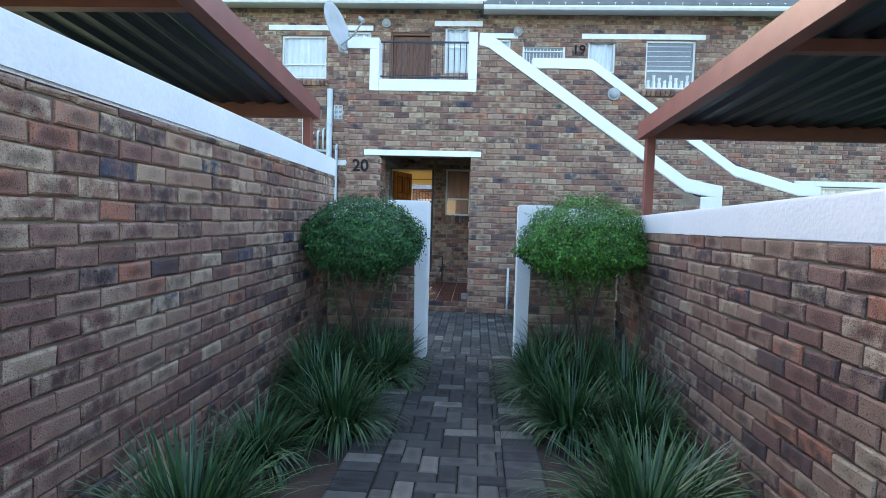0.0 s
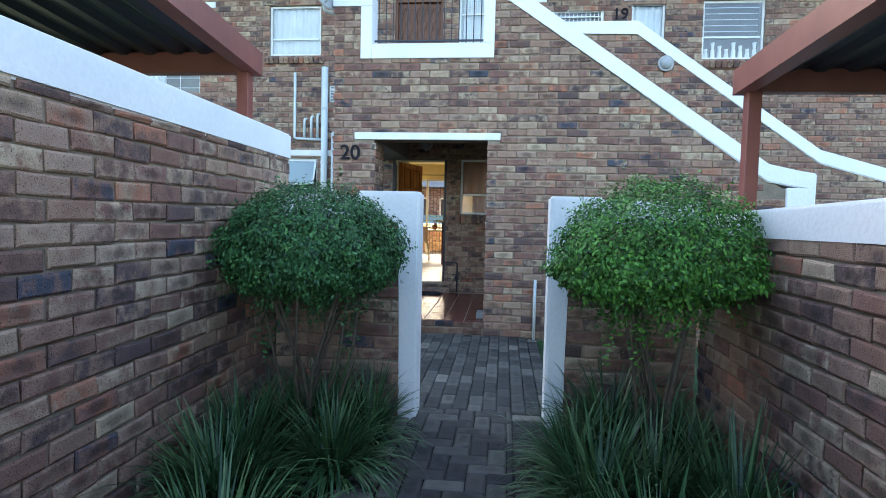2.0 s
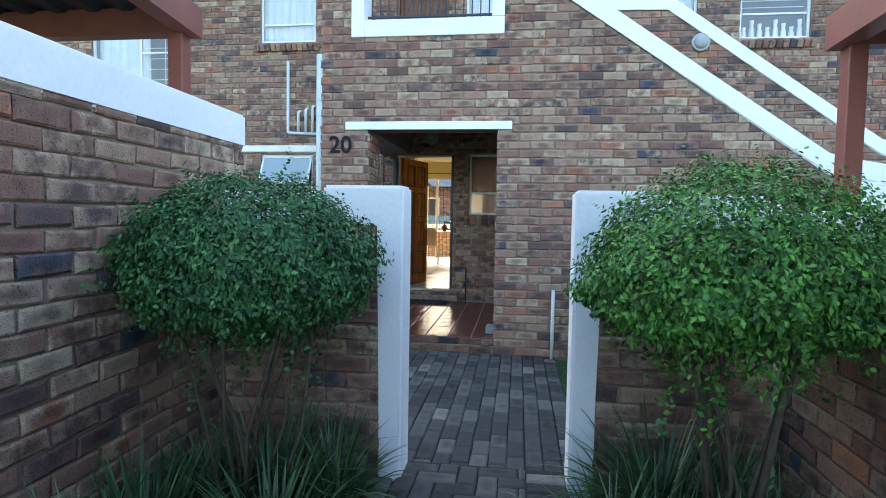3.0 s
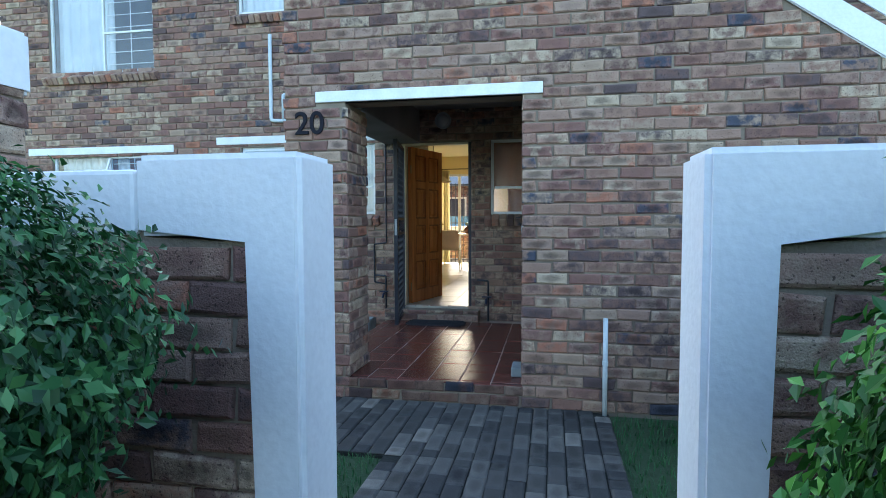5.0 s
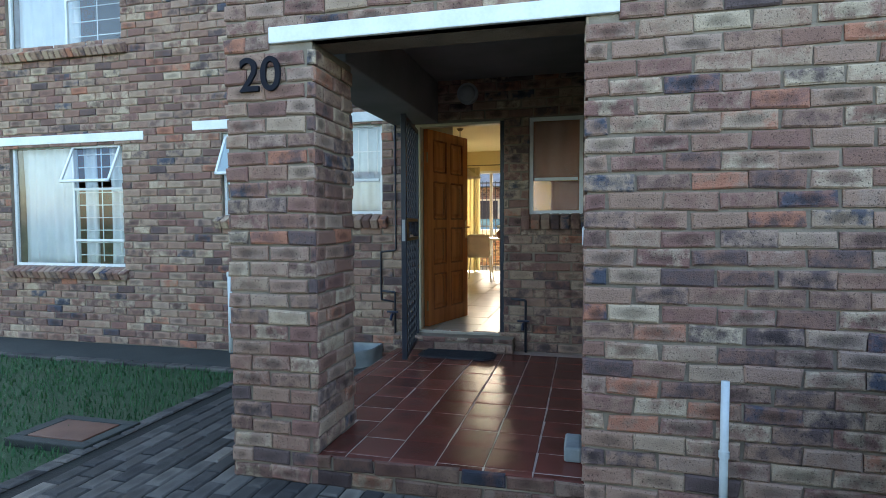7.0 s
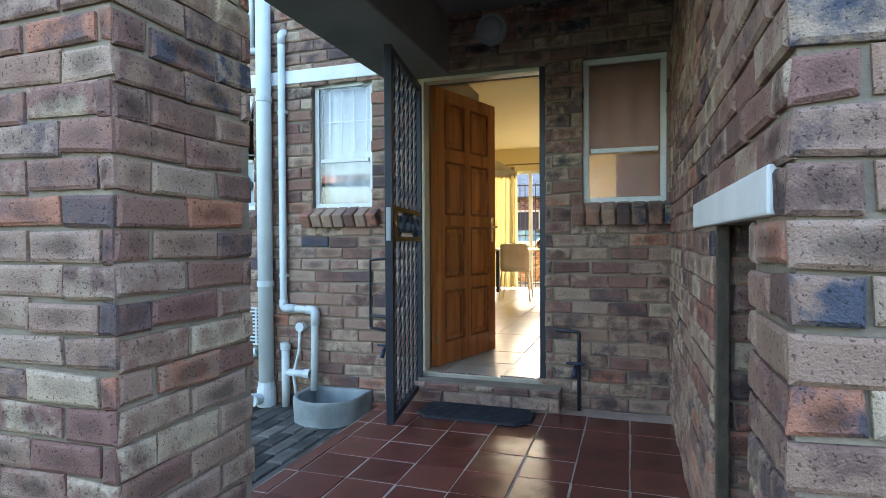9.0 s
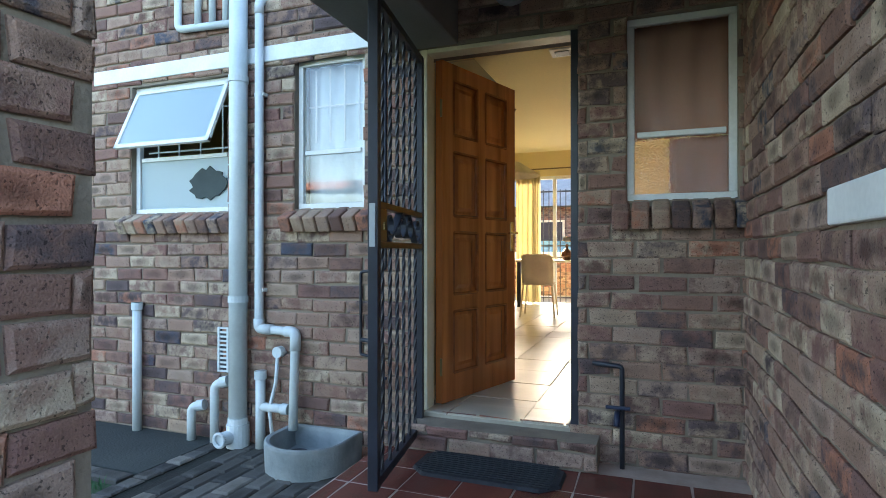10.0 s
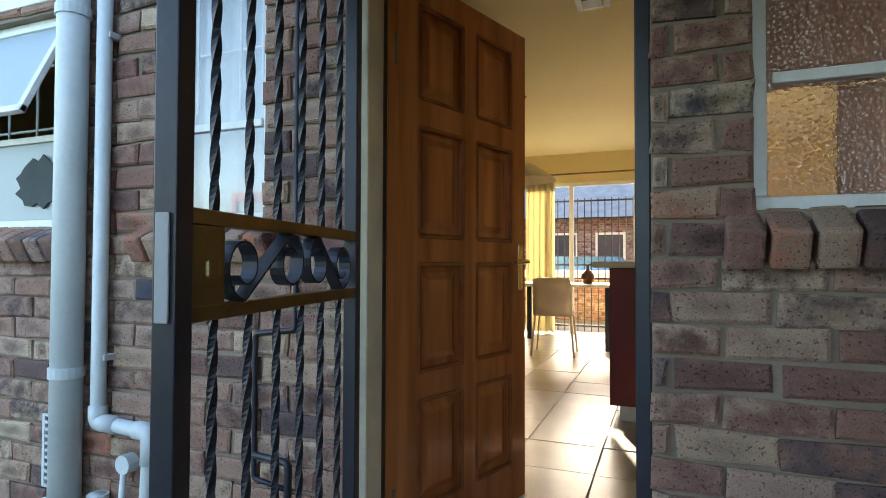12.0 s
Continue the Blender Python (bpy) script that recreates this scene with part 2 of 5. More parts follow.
def glass(name, rough=0.0, tint=(1, 1, 1), bump=0.0):
    m = bpy.data.materials.new(name)
    m.use_nodes = True
    b = m.node_tree.nodes["Principled BSDF"]
    b.inputs["Base Color"].default_value = (*tint, 1)
    b.inputs["Transmission Weight"].default_value, b.inputs["Roughness"].default_value, b.inputs["IOR"].default_value = 1.0, rough, 1.5
    if bump:
        v, bp = m.node_tree.nodes.new("ShaderNodeTexVoronoi"), m.node_tree.nodes.new("ShaderNodeBump")
        tc = m.node_tree.nodes.new("ShaderNodeTexCoord")
        v.inputs["Scale"].default_value = 90
        bp.inputs["Strength"].default_value, bp.inputs["Distance"].default_value = bump, 0.01
        m.node_tree.links.new(tc.outputs["Object"], v.inputs["Vector"])
        m.node_tree.links.new(v.outputs["Distance"], bp.inputs["Height"])
        m.node_tree.links.new(bp.outputs[0], b.inputs["Normal"])
    return m


def milky(name):
    # Obscured glass; its diffuse pale blue also paints in the reflected sky.
    m = glass(name, 0.3, (.50, .62, .66))
    m.node_tree.nodes["Principled BSDF"].inputs["Transmission Weight"].default_value = 0.45
    return m


M_GLASS, M_FROST, M_PATTERN = glass("window_glass"), milky("milky_sky_glass"), glass("patterned_glass", 0.05, (1, .97, .94), 0.25)

# ---- builders ----
ORG = {}


def thing(name, loc, label, category, group="", kind=""):
    ob = new(name)
    ob.location = loc
    ob.empty_display_size = 0.1
    ORG[ob.name] = Vector(loc)
    return tagged(ob, label, category, group, kind)


def part(name, bm, material, parent=None, label="", smooth=False):
    """Links a bmesh in world coordinates as one mesh object under a thing or part."""
    me = bpy.data.meshes.new(name)
    o = ORG.get(parent.name, Vector()) if parent else Vector()
    bmesh.ops.recalc_face_normals(bm, faces=bm.faces)
    bm.transform(Matrix.Translation(-o))
    bm.to_mesh(me)
    bm.free()
    me.materials.append(material)
    if smooth:
        me.shade_smooth()
    ob = new(name, me)
    if parent:
        ob.parent = parent
        ORG[ob.name] = o
    if label:
        tagged(ob, label)
    return ob


def solo(name, bm, material, label, category, kind="", group="", smooth=False):
    return tagged(part(name, bm, material, smooth=smooth), label, category, group, kind)


def box(bm, x0, y0, z0, x1, y1, z1, bev=0.0, m=None):
    r = bmesh.ops.create_cube(bm, size=1)
    vs = r["verts"]
    for v in vs:
        v.co = Vector(((x0 + x1) / 2 + v.co.x * (x1 - x0), (y0 + y1) / 2 + v.co.y * (y1 - y0), (z0 + z1) / 2 + v.co.z * (z1 - z0)))
    if bev:
        es = list({e for v in vs for e in v.link_edges})
        r = bmesh.ops.bevel(bm, geom=es, offset=bev, segments=2, affect="EDGES", profile=0.5)
        vs = list({v for f in r["faces"] for v in f.verts} | {v for v in vs if v.is_valid})
    if m:
        bmesh.ops.transform(bm, matrix=m, verts=vs)
    return bm


def B(*a, **k):
    return box(bmesh.new(), *a, **k)


def rod(bm, a, b, r, seg=10, r2=None):
    a, b = Vector(a), Vector(b)
    d = b - a
    m = Matrix.Translation((a + b) / 2) @ d.to_track_quat("Z", "Y").to_matrix().to_4x4()
    bmesh.ops.create_cone(bm, cap_ends=True, segments=seg, radius1=r, radius2=r if r2 is None else r2, depth=d.length, matrix=m)
    return bm


def pipe(bm, pts, r, seg=12):
    """A bent pipe with rounded elbows."""
    pts = [Vector(p) for p in pts]
    path = [pts[0]]
    for a, b, c in zip(pts, pts[1:], pts[2:]):
        u, w = (a - b).normalized(), (c - b).normalized()
        k = min(r * 1.6, (a - b).length * 0.45, (c - b).length * 0.45)
        for i in range(5):
            t = i / 4
            path.append((b + u * k) * (1 - t) ** 2 + b * 2 * t * (1 - t) + (b + w * k) * t ** 2)
    path.append(pts[-1])
    rings = []
    up = None
    for i, p in enumerate(path):
        d = (path[min(i + 1, len(path) - 1)] - path[max(i - 1, 0)]).normalized()
        if up is None:
            up = d.orthogonal().normalized()
        up = (up - d * up.dot(d)).normalized()
        w = d.cross(up)
        rings.append([bm.verts.new(p + (up * math.cos(2 * math.pi * j / seg) + w * math.sin(2 * math.pi * j / seg)) * r) for j in range(seg)])
    for q, s in zip(rings, rings[1:]):
        for j in range(seg):
            bm.faces.new((q[j], q[(j + 1) % seg], s[(j + 1) % seg], s[j]))
    bm.faces.new(rings[0])
    bm.faces.new(rings[-1])
    return bm


def prism(bm, pts, axis, a, b):
    """Extrudes a polygon of (u, z) points along y (axis 'y': u is x) or along x (axis 'x': u is y)."""
    mk = (lambda u, z, w: (u, w, z)) if axis == "y" else (lambda u, z, w: (w, u, z))
    p = [bm.verts.new(mk(u, z, a)) for u, z in pts]
    q = [bm.verts.new(mk(u, z, b)) for u, z in pts]
    bm.faces.new(p)
    bm.faces.new(q)
    for i in range(len(pts)):
        j = (i + 1) % len(pts)
        bm.faces.new((p[i], p[j], q[j], q[i]))
    return bm


def holed(bm, axis, u0, u1, z0, z1, a, b, holes):
    """A wall slab from a to b in depth with rectangular holes (u0, z0, u1, z1) that go right through."""
    us = sorted({u0, u1, *[h[0] for h in holes], *[h[2] for h in holes]})
    zs = sorted({z0, z1, *[h[1] for h in holes], *[h[3] for h in holes]})
    us, zs = [u for u in us if u0 <= u <= u1], [z for z in zs if z0 <= z <= z1]
    def solid(i, j):
        if not (0 <= i < len(us) - 1 and 0 <= j < len(zs) - 1):
            return False
        u, z = (us[i] + us[i + 1]) / 2, (zs[j] + zs[j + 1]) / 2
        return not any(h[0] < u < h[2] and h[1] < z < h[3] for h in holes)
    cache = {}
    def v(i, j, w):
        if (i, j, w) not in cache:
            cache[i, j, w] = bm.verts.new((us[i], w, zs[j]) if axis == "y" else (w, us[i], zs[j]))
        return cache[i, j, w]
    for i in range(len(us) - 1):
        for j in range(len(zs) - 1):
            if not solid(i, j):
                continue
            for w in (a, b):
                bm.faces.new((v(i, j, w), v(i + 1, j, w), v(i + 1, j + 1, w), v(i, j + 1, w)))
            for di, dj, e in ((-1, 0, ((i, j), (i, j + 1))), (1, 0, ((i + 1, j), (i + 1, j + 1))), (0, -1, ((i, j), (i + 1, j))), (0, 1, ((i, j + 1), (i + 1, j + 1)))):
                if not solid(i + di, j + dj):
                    bm.faces.new((v(*e[0], a), v(*e[1], a), v(*e[1], b), v(*e[0], b)))
    return bm


COURSE, BL, BH = 0.085, 0.222, 0.075
SIDES = ((0, 1, 5, 4), (1, 2, 6, 5), (2, 3, 7, 6), (3, 0, 4, 7), (4, 5, 9, 8), (5, 6, 10, 9), (6, 7, 11, 10), (7, 4, 8, 11), (8, 9, 10, 11))


def piece(w, h, d, rng, wob=0.003, ch=0.006):
    """Twelve corners of a chamfered, slightly uneven piece w by h, standing d proud of the joint."""
    j = lambda: rng.uniform(-wob, wob)
    base = [(0, 0), (w, 0), (w, h), (0, h)]
    c = [(x + j(), z + j()) for x, z in base]
    s = [(1, 1), (-1, 1), (-1, -1), (1, -1)]
    k = d + rng.uniform(-0.0025, 0.0025)
    return [(x, 0.0, z) for x, z in c] + [(x, -k + ch * 0.7, z) for x, z in c] + [(x + ch * sx, -k + j() * 0.4, z + ch * sz) for (x, z), (sx, sz) in zip(c, s)]


def uv_of(verts, w, h):
    return [(verts[i][0] / w, verts[i][2] / h) for f in SIDES for i in f]


def piece_mesh(name, w, h, d, rng, material, wob=0.003, ch=0.006):
    vs = piece(w, h, d, rng, wob, ch)
    me = bpy.data.meshes.new(name)
    me.from_pydata(vs, [], SIDES)
    me.uv_layers.new(name="uv").data.foreach_set("uv", [x for p in uv_of(vs, w, h) for x in p])
    me.materials.append(material)
    return me


class Pieces:
    """Collects pieces: those near the walk become objects of their own, the rest one joined mesh."""
    def __init__(self, owner, name, near_mat, far_mat, seed, limit=300, d=0.015, wob=0.0065, ch=0.009):
        self.owner, self.name, self.near_mat, self.far_mat = owner, name, near_mat, far_mat
        self.rng, self.limit, self.d, self.wob, self.ch = random.Random(seed), limit, d, wob, ch
        self.pool, self.v, self.f, self.uv, self.made = {}, [], [], [], 0

    def put(self, m, w, h, near):
        if near and self.made < self.limit:
            key = (round(w, 2), round(h, 2))
            pool = self.pool.setdefault(key, [])
            if len(pool) < 6:
                pool.append(piece_mesh(self.name, w, h, self.d, self.rng, self.near_mat, self.wob, self.ch))
                me = pool[-1]
            else:
                me = self.rng.choice(pool)
            ob = new(self.name, me)
            ob.parent = self.owner
            ob.matrix_basis = Matrix.Translation(-ORG.get(self.owner.name, Vector())) @ m
            self.made += 1
        else:
            vs = piece(w, h, self.d, self.rng, self.wob, self.ch)
            n = len(self.v)
            self.v += [tuple(m @ Vector(p)) for p in vs]
            self.f += [tuple(n + i for i in f) for f in SIDES]
            self.uv += uv_of(vs, w, h)

    def done(self, label):
        if not self.v:
            return
        me = bpy.data.meshes.new(self.name + "_field")
        me.from_pydata(self.v, [], self.f)
        me.uv_layers.new(name="uv").data.foreach_set("uv", [x for p in self.uv for x in p])
        me.materials.append(self.far_mat)
        ob = new(self.name + "_field", me)
        ob.parent = self.owner
        ob.matrix_basis = Matrix.Translation(-ORG.get(self.owner.name, Vector()))
        tagged(ob, label, kind="stuff")


def clip(a, b, holes):
    """The parts of a..b that no hole covers."""
    out = [(a, b)]
    for h0, h1 in holes:
        out = [s for p, q in out for s in ((p, min(q, h0)), (max(p, h1), q)) if s[1] - s[0] > 0.035]
    return out


JOBS = []


def bricks(owner, origin, U, u0, u1, z0, z1, holes=(), near=lambda u, z: False, top=None, seed=1, phase=0.0, limit=300):
    """Notes a face of stretcher-bond brickwork, to be laid at the end."""
    JOBS.append((owner, origin, U, u0, u1, z0, z1, holes, near, top, seed, phase, limit))


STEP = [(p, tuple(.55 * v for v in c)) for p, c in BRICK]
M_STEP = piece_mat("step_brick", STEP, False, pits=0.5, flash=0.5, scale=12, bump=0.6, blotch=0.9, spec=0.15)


def lay(owner, origin, U, u0, u1, z0, z1, holes, near, top, seed, phase, limit):
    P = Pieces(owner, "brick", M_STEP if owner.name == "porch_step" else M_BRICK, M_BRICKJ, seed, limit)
    U, Z = Vector(U), Vector((0, 0, 1))
    W = Z.cross(U)
    rot = Matrix((U, W, Z)).transposed().to_4x4()
    for c in range(int(math.floor(z0 / COURSE)), int(math.ceil(z1 / COURSE))):
        za, zb = max(c * COURSE + 0.005, z0), min(c * COURSE + 0.08, z1)
        if zb - za < 0.03:
            continue
        zm = (za + zb) / 2
        hs = [(h[0], h[2]) for h in holes if h[1] < zm < h[3]]
        start = math.floor(u0 / 0.232) * 0.232 + phase + (0.116 if c % 2 else 0.0) - 0.232
        n = int((u1 - start) / 0.232) + 2
        for i in range(n):
            a = start + i * 0.232 + P.rng.uniform(-0.006, 0.006)
            p, q = max(a, u0), min(a + BL, u1)
            if q - p < 0.035:
                continue
            for s, e in clip(p, q, hs):
                if top and (zb > top(s) or zb > top(e)):
                    continue
                o = Vector(origin) + U * s + Z * (za + P.rng.uniform(-0.0025, 0.0025))
                P.put(Matrix.Translation(o) @ rot @ Matrix.Rotation(P.rng.uniform(-0.006, 0.006), 4, "Y"), e - s, zb - za, near((s + e) / 2, zm))
    P.done("weathered brown face bricks with pale mortar joints")

# ---- large structure ----
F, BK, PX = 8.658, 11.328, 1.41      # front face, house wall, porch side wall
GY0, GY1 = 5.66, 5.84                # gate wall


def structure(name, bm, material, label, category="wall"):
    return solo(name, bm, material, label, category, kind="structure")


g = bmesh.new()
bmesh.ops.create_grid(g, x_segments=2, y_segments=2, size=400)
for v in g.verts:
    v.co.z = -0.045
structure("ground", g, M_GROUND, "dull green ground around the houses", "ground")
soil = structure("planting_bed", B(0.03, -4.0, -0.2, 2.88, 5.62, 0.015), M_SOIL, "dark bare soil of the planting beds", "soil")
walk_bed = structure("path", B(0.80, -4.0, -0.2, 1.92, 5.9, 0.03), M_JOINT, "herringbone brick path between the planting beds", "path")
court = bmesh.new()
box(court, 0.62, 5.9, -0.2, 2.03, 7.66, -0.012)
box(court, -1.65, 7.66, -0.2, 2.03, F + 0.1, -0.012)
box(court, -1.65, F + 0.1, -0.2, -0.38, BK, -0.012)
court = structure("paved_court", court, M_JOINT, "worn grey brick paving in front of the house", "paving")
apron = structure("apron", B(-8.5, 10.72, -0.2, -1.66, BK + 0.02, -0.005), M_APRON, "dark cement apron along the house wall", "paving")

# house wall with its windows: (x0, z0, x1, z1)
WIN = {"C": (-5.37, .89, -3.73, 2.33), "D": (-2.43, 1.48, -1.58, 2.37), "E": (-1.07, 1.48, -0.585, 2.40), "F": (.88, 1.47, 1.375, 2.38),
       "G": (-5.35, 3.45, -3.69, 4.90), "A": (-2.44, 4.10, -1.54, 4.93), "J": (-1.2, 4.55, -.66, 5.02), "K": (.79, 4.21, 1.26, 5.12),
       "L": (1.66, 4.3, 2.06, 4.90), "M": (3.54, 4.28, 4.06, 4.88), "N": (4.63, 3.99, 5.56, 4.90), "Q": (7.78, 1.3, 9.05, 2.2)}
DOOR = (-0.24, 0.30, 0.645, 2.36)
UPDOOR = (-.27, 3.1, .53, 5.01)
SIDEDOOR = (2.29, 3.1, 3.11, 4.80)
bm = holed(bmesh.new(), "y", -6.15, 14.0, -0.2, 5.62, BK, BK + 0.23, list(WIN.values()) + [DOOR, UPDOOR, SIDEDOOR])
house = structure("wall_house", bm, M_MORTAR, "two-storey brown face-brick house wall")
hh = list(WIN.values()) + [DOOR, UPDOOR, SIDEDOOR]
bricks(house, (0, BK, 0), (1, 0, 0), -6.15, 14.0, 0, 5.45, hh, lambda u, z: -1.0 < u < 1.41 and z < 2.6, None, 11)

# front block: pillar, wall over the porch, stair wall
FT = 0.24
front = bmesh.new()
prism(front, [(-.47, 0), (.03, 0), (.03, 2.33), (-.47, 2.33)], "y", F, F + .49)
prism(front, [(-.47, 2.33), (PX, 2.33), (PX, 3.29), (-.13, 3.29), (-.13, 3.90), (-.47, 3.90)], "y", F, F + FT)
prism(front, [(PX, -.2), (4.9, -.2), (4.9, 1.72), (4.58, 1.9), (1.47, 4.02), (PX, 4.02)], "y", F, F + FT)
front = structure("wall_front", front, M_MORTAR, "brown face-brick front wall with a stair parapet")
SLOPE = (3.74 - 2.06) / (2.15 - 4.54)
def front_top(u):
    if u < 1.6:
        return 4.05
    return min(4.05, 3.74 + SLOPE * (u - 2.15) - 0.02) if u < 4.6 else 1.75
bricks(front, (0, F, 0), (1, 0, 0), -.482, 4.9, 0, 4.0, [(.042, -.1, PX - .012, 2.33), (-.21, 2.32, 1.545, 2.42), (-.14, 3.30, 1.435, 4.2)], lambda u, z: 0.9 < u < 2.9 and z < 2.1 or u < .05 and z < 2.9, front_top, 12)
bricks(front, (.03, F, 0), (0, 1, 0), 0, .49, .17, 2.33, [], lambda u, z: True, None, 13, 0.11)
bricks(front, (-.47, F + .49, 0), (0, -1, 0), 0, .49, 0, 2.33, [], lambda u, z: False, None, 14, 0.11)

NICHE = (8.95, .17, 9.50, 1.28)
side = structure("wall_porch_side", holed(bmesh.new(), "x", F + FT, BK, -.2, 3.3, PX, PX + .23, [NICHE]), M_MORTAR, "brown brick side wall of the porch")
bricks(side, (PX, 0, 0), (0, -1, 0), -BK, -F, .17, 2.8, [(-9.50, .17, -8.95, 1.28), (-9.95, 1.28, -8.75, 1.37)], lambda u, z: z < 2.5, None, 15, .163)
bricks(side, (PX, 9.5, 0), (1, 0, 0), 0, .23, .17, 1.28, [], lambda u, z: True, None, 18, .05)
nb = structure("wall_store", B(PX + .75, 8.9, -.2, PX + .85, 10.2, 1.6), M_MORTAR, "dim brick wall inside the stair store")
bricks(nb, (PX + .75, 0, 0), (0, -1, 0), -10.1, -8.95, .17, 1.5, [], lambda u, z: True, None, 16)
structure("store_jamb", B(PX - .006, 9.462, .167, PX + .03, 9.484, 1.28, .004), M_STEM, "plain brown timber jamb of the store opening", "trim")
structure("store_floor", B(PX + .01, 8.9, -.1, PX + .75, 10.2, .16), M_CONC, "rough concrete floor of the stair store", "floor")

# balcony slab and edge beam above the porch
slab = bmesh.new()
box(slab, -.46, F + FT + .002, 2.76, PX - .002, BK - .002, 3.1)
structure("ceiling_porch", slab, M_SOFFIT, "grey painted concrete porch soffit", "ceiling")
structure("beam_porch", B(-.46, F + .5, 2.36, .0, BK - .003, 2.757, .01), M_SOFFIT, "grey concrete edge beam over the porch", "beam")
structure("landing_slab", B(PX + .24, F + FT + .01, 2.95, 2.41, BK - .01, 3.1), M_CONC, "concrete stair landing", "floor")

# second stair wall
S2 = 10.4
s2 = structure("wall_stair", prism(bmesh.new(), [(2.42, -.2), (7.4, -.2), (7.4, 1.95), (7.05, 2.0), (5.98, 2.3), (3.44, 4.12), (2.42, 4.12)], "y", S2, S2 + .23), M_MORTAR, "brown brick stair wall behind the first flight")
bricks(s2, (0, S2, 0), (1, 0, 0), 2.42, 7.4, 0, 4.1, [], lambda u, z: False, lambda u: 4.2 if u < 3.44 else (4.24 - .716 * (u - 3.44) if u < 5.98 else 2.40 - .28 * (u - 5.98)), 17)


def ribbon(name, pts, h, y0, y1, label):
    """A plastered coping that follows a line of (x, z) points, h high, with softened arrises."""
    bm = bmesh.new()
    prism(bm, pts + [(x, z - h) for x, z in reversed(pts)], "y", y0, y1)
    bmesh.ops.bevel(bm, geom=list(bm.edges), offset=0.012, segments=2, affect="EDGES")
    return structure(name, bm, M_WHITE, label, "coping")


ribbon("coping_stair", [(2.40, 4.28), (3.44, 4.28), (5.98, 2.46), (7.05, 2.16), (7.45, 2.14)], .18, S2 - .03, S2 + .26, "white plastered coping on the stair wall")
ribbon("coping_flight", [(1.47, 4.15), (1.62, 4.13), (4.54, 2.08), (5.06, 1.99)], .19, F - .03, F + FT + .03, "white plastered sloping coping of the stair")
cop = bmesh.new()
for r in ((-.49, 3.90, -.012, 4.06), (-.15, 3.285, -.012, 3.899), (-.011, 3.285, 1.445, 3.46), (1.315, 3.461, 1.445, 4.15)):
    box(cop, r[0], F - .03, r[1], r[2], F + FT + .03, r[3], .008)
structure("coping_balcony", cop, M_WHITE, "white plastered edge of the balcony opening", "coping")
structure("stair_foot", B(4.75, F - .028, -.1, 5.06, F + FT + .028, 1.83, .015), M_WHITE, "white plastered pier at the stair foot", "pier")

# lintels
def lintel(x0, x1, z, y=BK, h=.1):
    structure("lintel", B(x0, y - .022, z, x1, y + .06, z + h, .006), M_WPAINT, "white painted concrete lintel", "lintel")


lintel(-.21, 1.545, 2.33, F, .085)
for x0, x1, z in ((-5.75, -3.42, 2.335), (-2.78, -.5, 2.41), (-2.7, -.62, 5.03), (.58, 1.51, 5.13), (1.5, 2.2, 4.905), (3.41, 5.72, 4.91), (7.5, 9.3, 2.21), (-5.6, -3.4, 4.91)):
    lintel(x0, x1, z)
structure("lintel", B(PX - .022, 8.75, 1.282, PX + .05, 9.95, 1.37, .006), M_WPAINT, "chipped white painted lintel over the store opening", "lintel")

# roof
def roof(name, x0, x1, zg, label):
    """A tiled roof slope with its rows of tiles, fascia and gutter."""
    r = thing(name, (x0, 10.9, zg), label, "roof", kind="structure")
    part("deck", prism(bmesh.new(), [(10.95, zg + .06), (16.5, zg + 2.6), (22, zg + .06)], "x", x0, x1), M_ROOF, r)
    tiles = bmesh.new()
    for k in range(14):
        y = 10.92 + k * .33
        z = zg + .075 + (y - 10.95) * .4577
        n = int((x1 - x0) / .3)
        for i in range(n):
            a = x0 + i * .3
            prism(tiles, [(a, z + .0), (a + .075, z + .045), (a + .15, z + .05), (a + .225, z + .03), (a + .29, z), (a + .29, z - .03), (a, z - .03)], "y", y - .05, y + .02)
    part("tile_rows", tiles, M_ROOF, r, "rows of grey concrete roof tiles")
    part("fascia", B(x0, 11.02, zg - .02, x1, 11.05, zg + .1), M_WPAINT, r, "white fascia board")
    part("gutter", prism(bmesh.new(), [(10.89, zg + .08), (10.88, zg - .01), (10.9, zg - .05), (10.99, zg - .05), (11.01, zg + .0), (11.01, zg + .08), (10.995, zg + .08), (10.985, zg - .03), (10.91, zg - .03), (10.905, zg + .08)], "x", x0, x1), M_WPAINT, r, "white metal gutter")
    part("eaves_soffit", B(x0, 11.05, zg + .0, x1, BK + .1, zg + .02), M_WPAINT, r, "white eaves board")
    return r


roof("roof", -6.4, 1.5, 5.46, "grey tiled pitched roof with white gutter")
roof("roof", 1.52, 14.2, 5.36, "lower grey tiled roof with white gutter")
structure("downpipe", pipe(bmesh.new(), [(1.56, 11.15, 5.4), (1.56, 11.15, 5.8)], .04), M_PIPE, "white downpipe between the roofs", "pipe")

# courtyard walls
LW = structure("wall_left", B(-.19, -4.0, -.2, .04, 5.9, 1.82), M_MORTAR, "long brown brick screen wall beside the path")
bricks(LW, (.04, 0, 0), (0, 1, 0), -4.0, 5.9, 0, 1.82, [], lambda u, z: 1.6 < u < 4.4 and z > .2, None, 21, 0, 320)
lb = prism(bmesh.new(), [(-4, 1.87), (5.92, 1.80), (5.92, 1.985), (-4, 2.06)], "x", -.205, .058)
bmesh.ops.bevel(lb, geom=list(lb.edges), offset=.012, segments=2, affect="EDGES")
structure("coping_left", lb, M_WHITE, "white painted coping band on the screen wall", "coping")
RX = 2.86
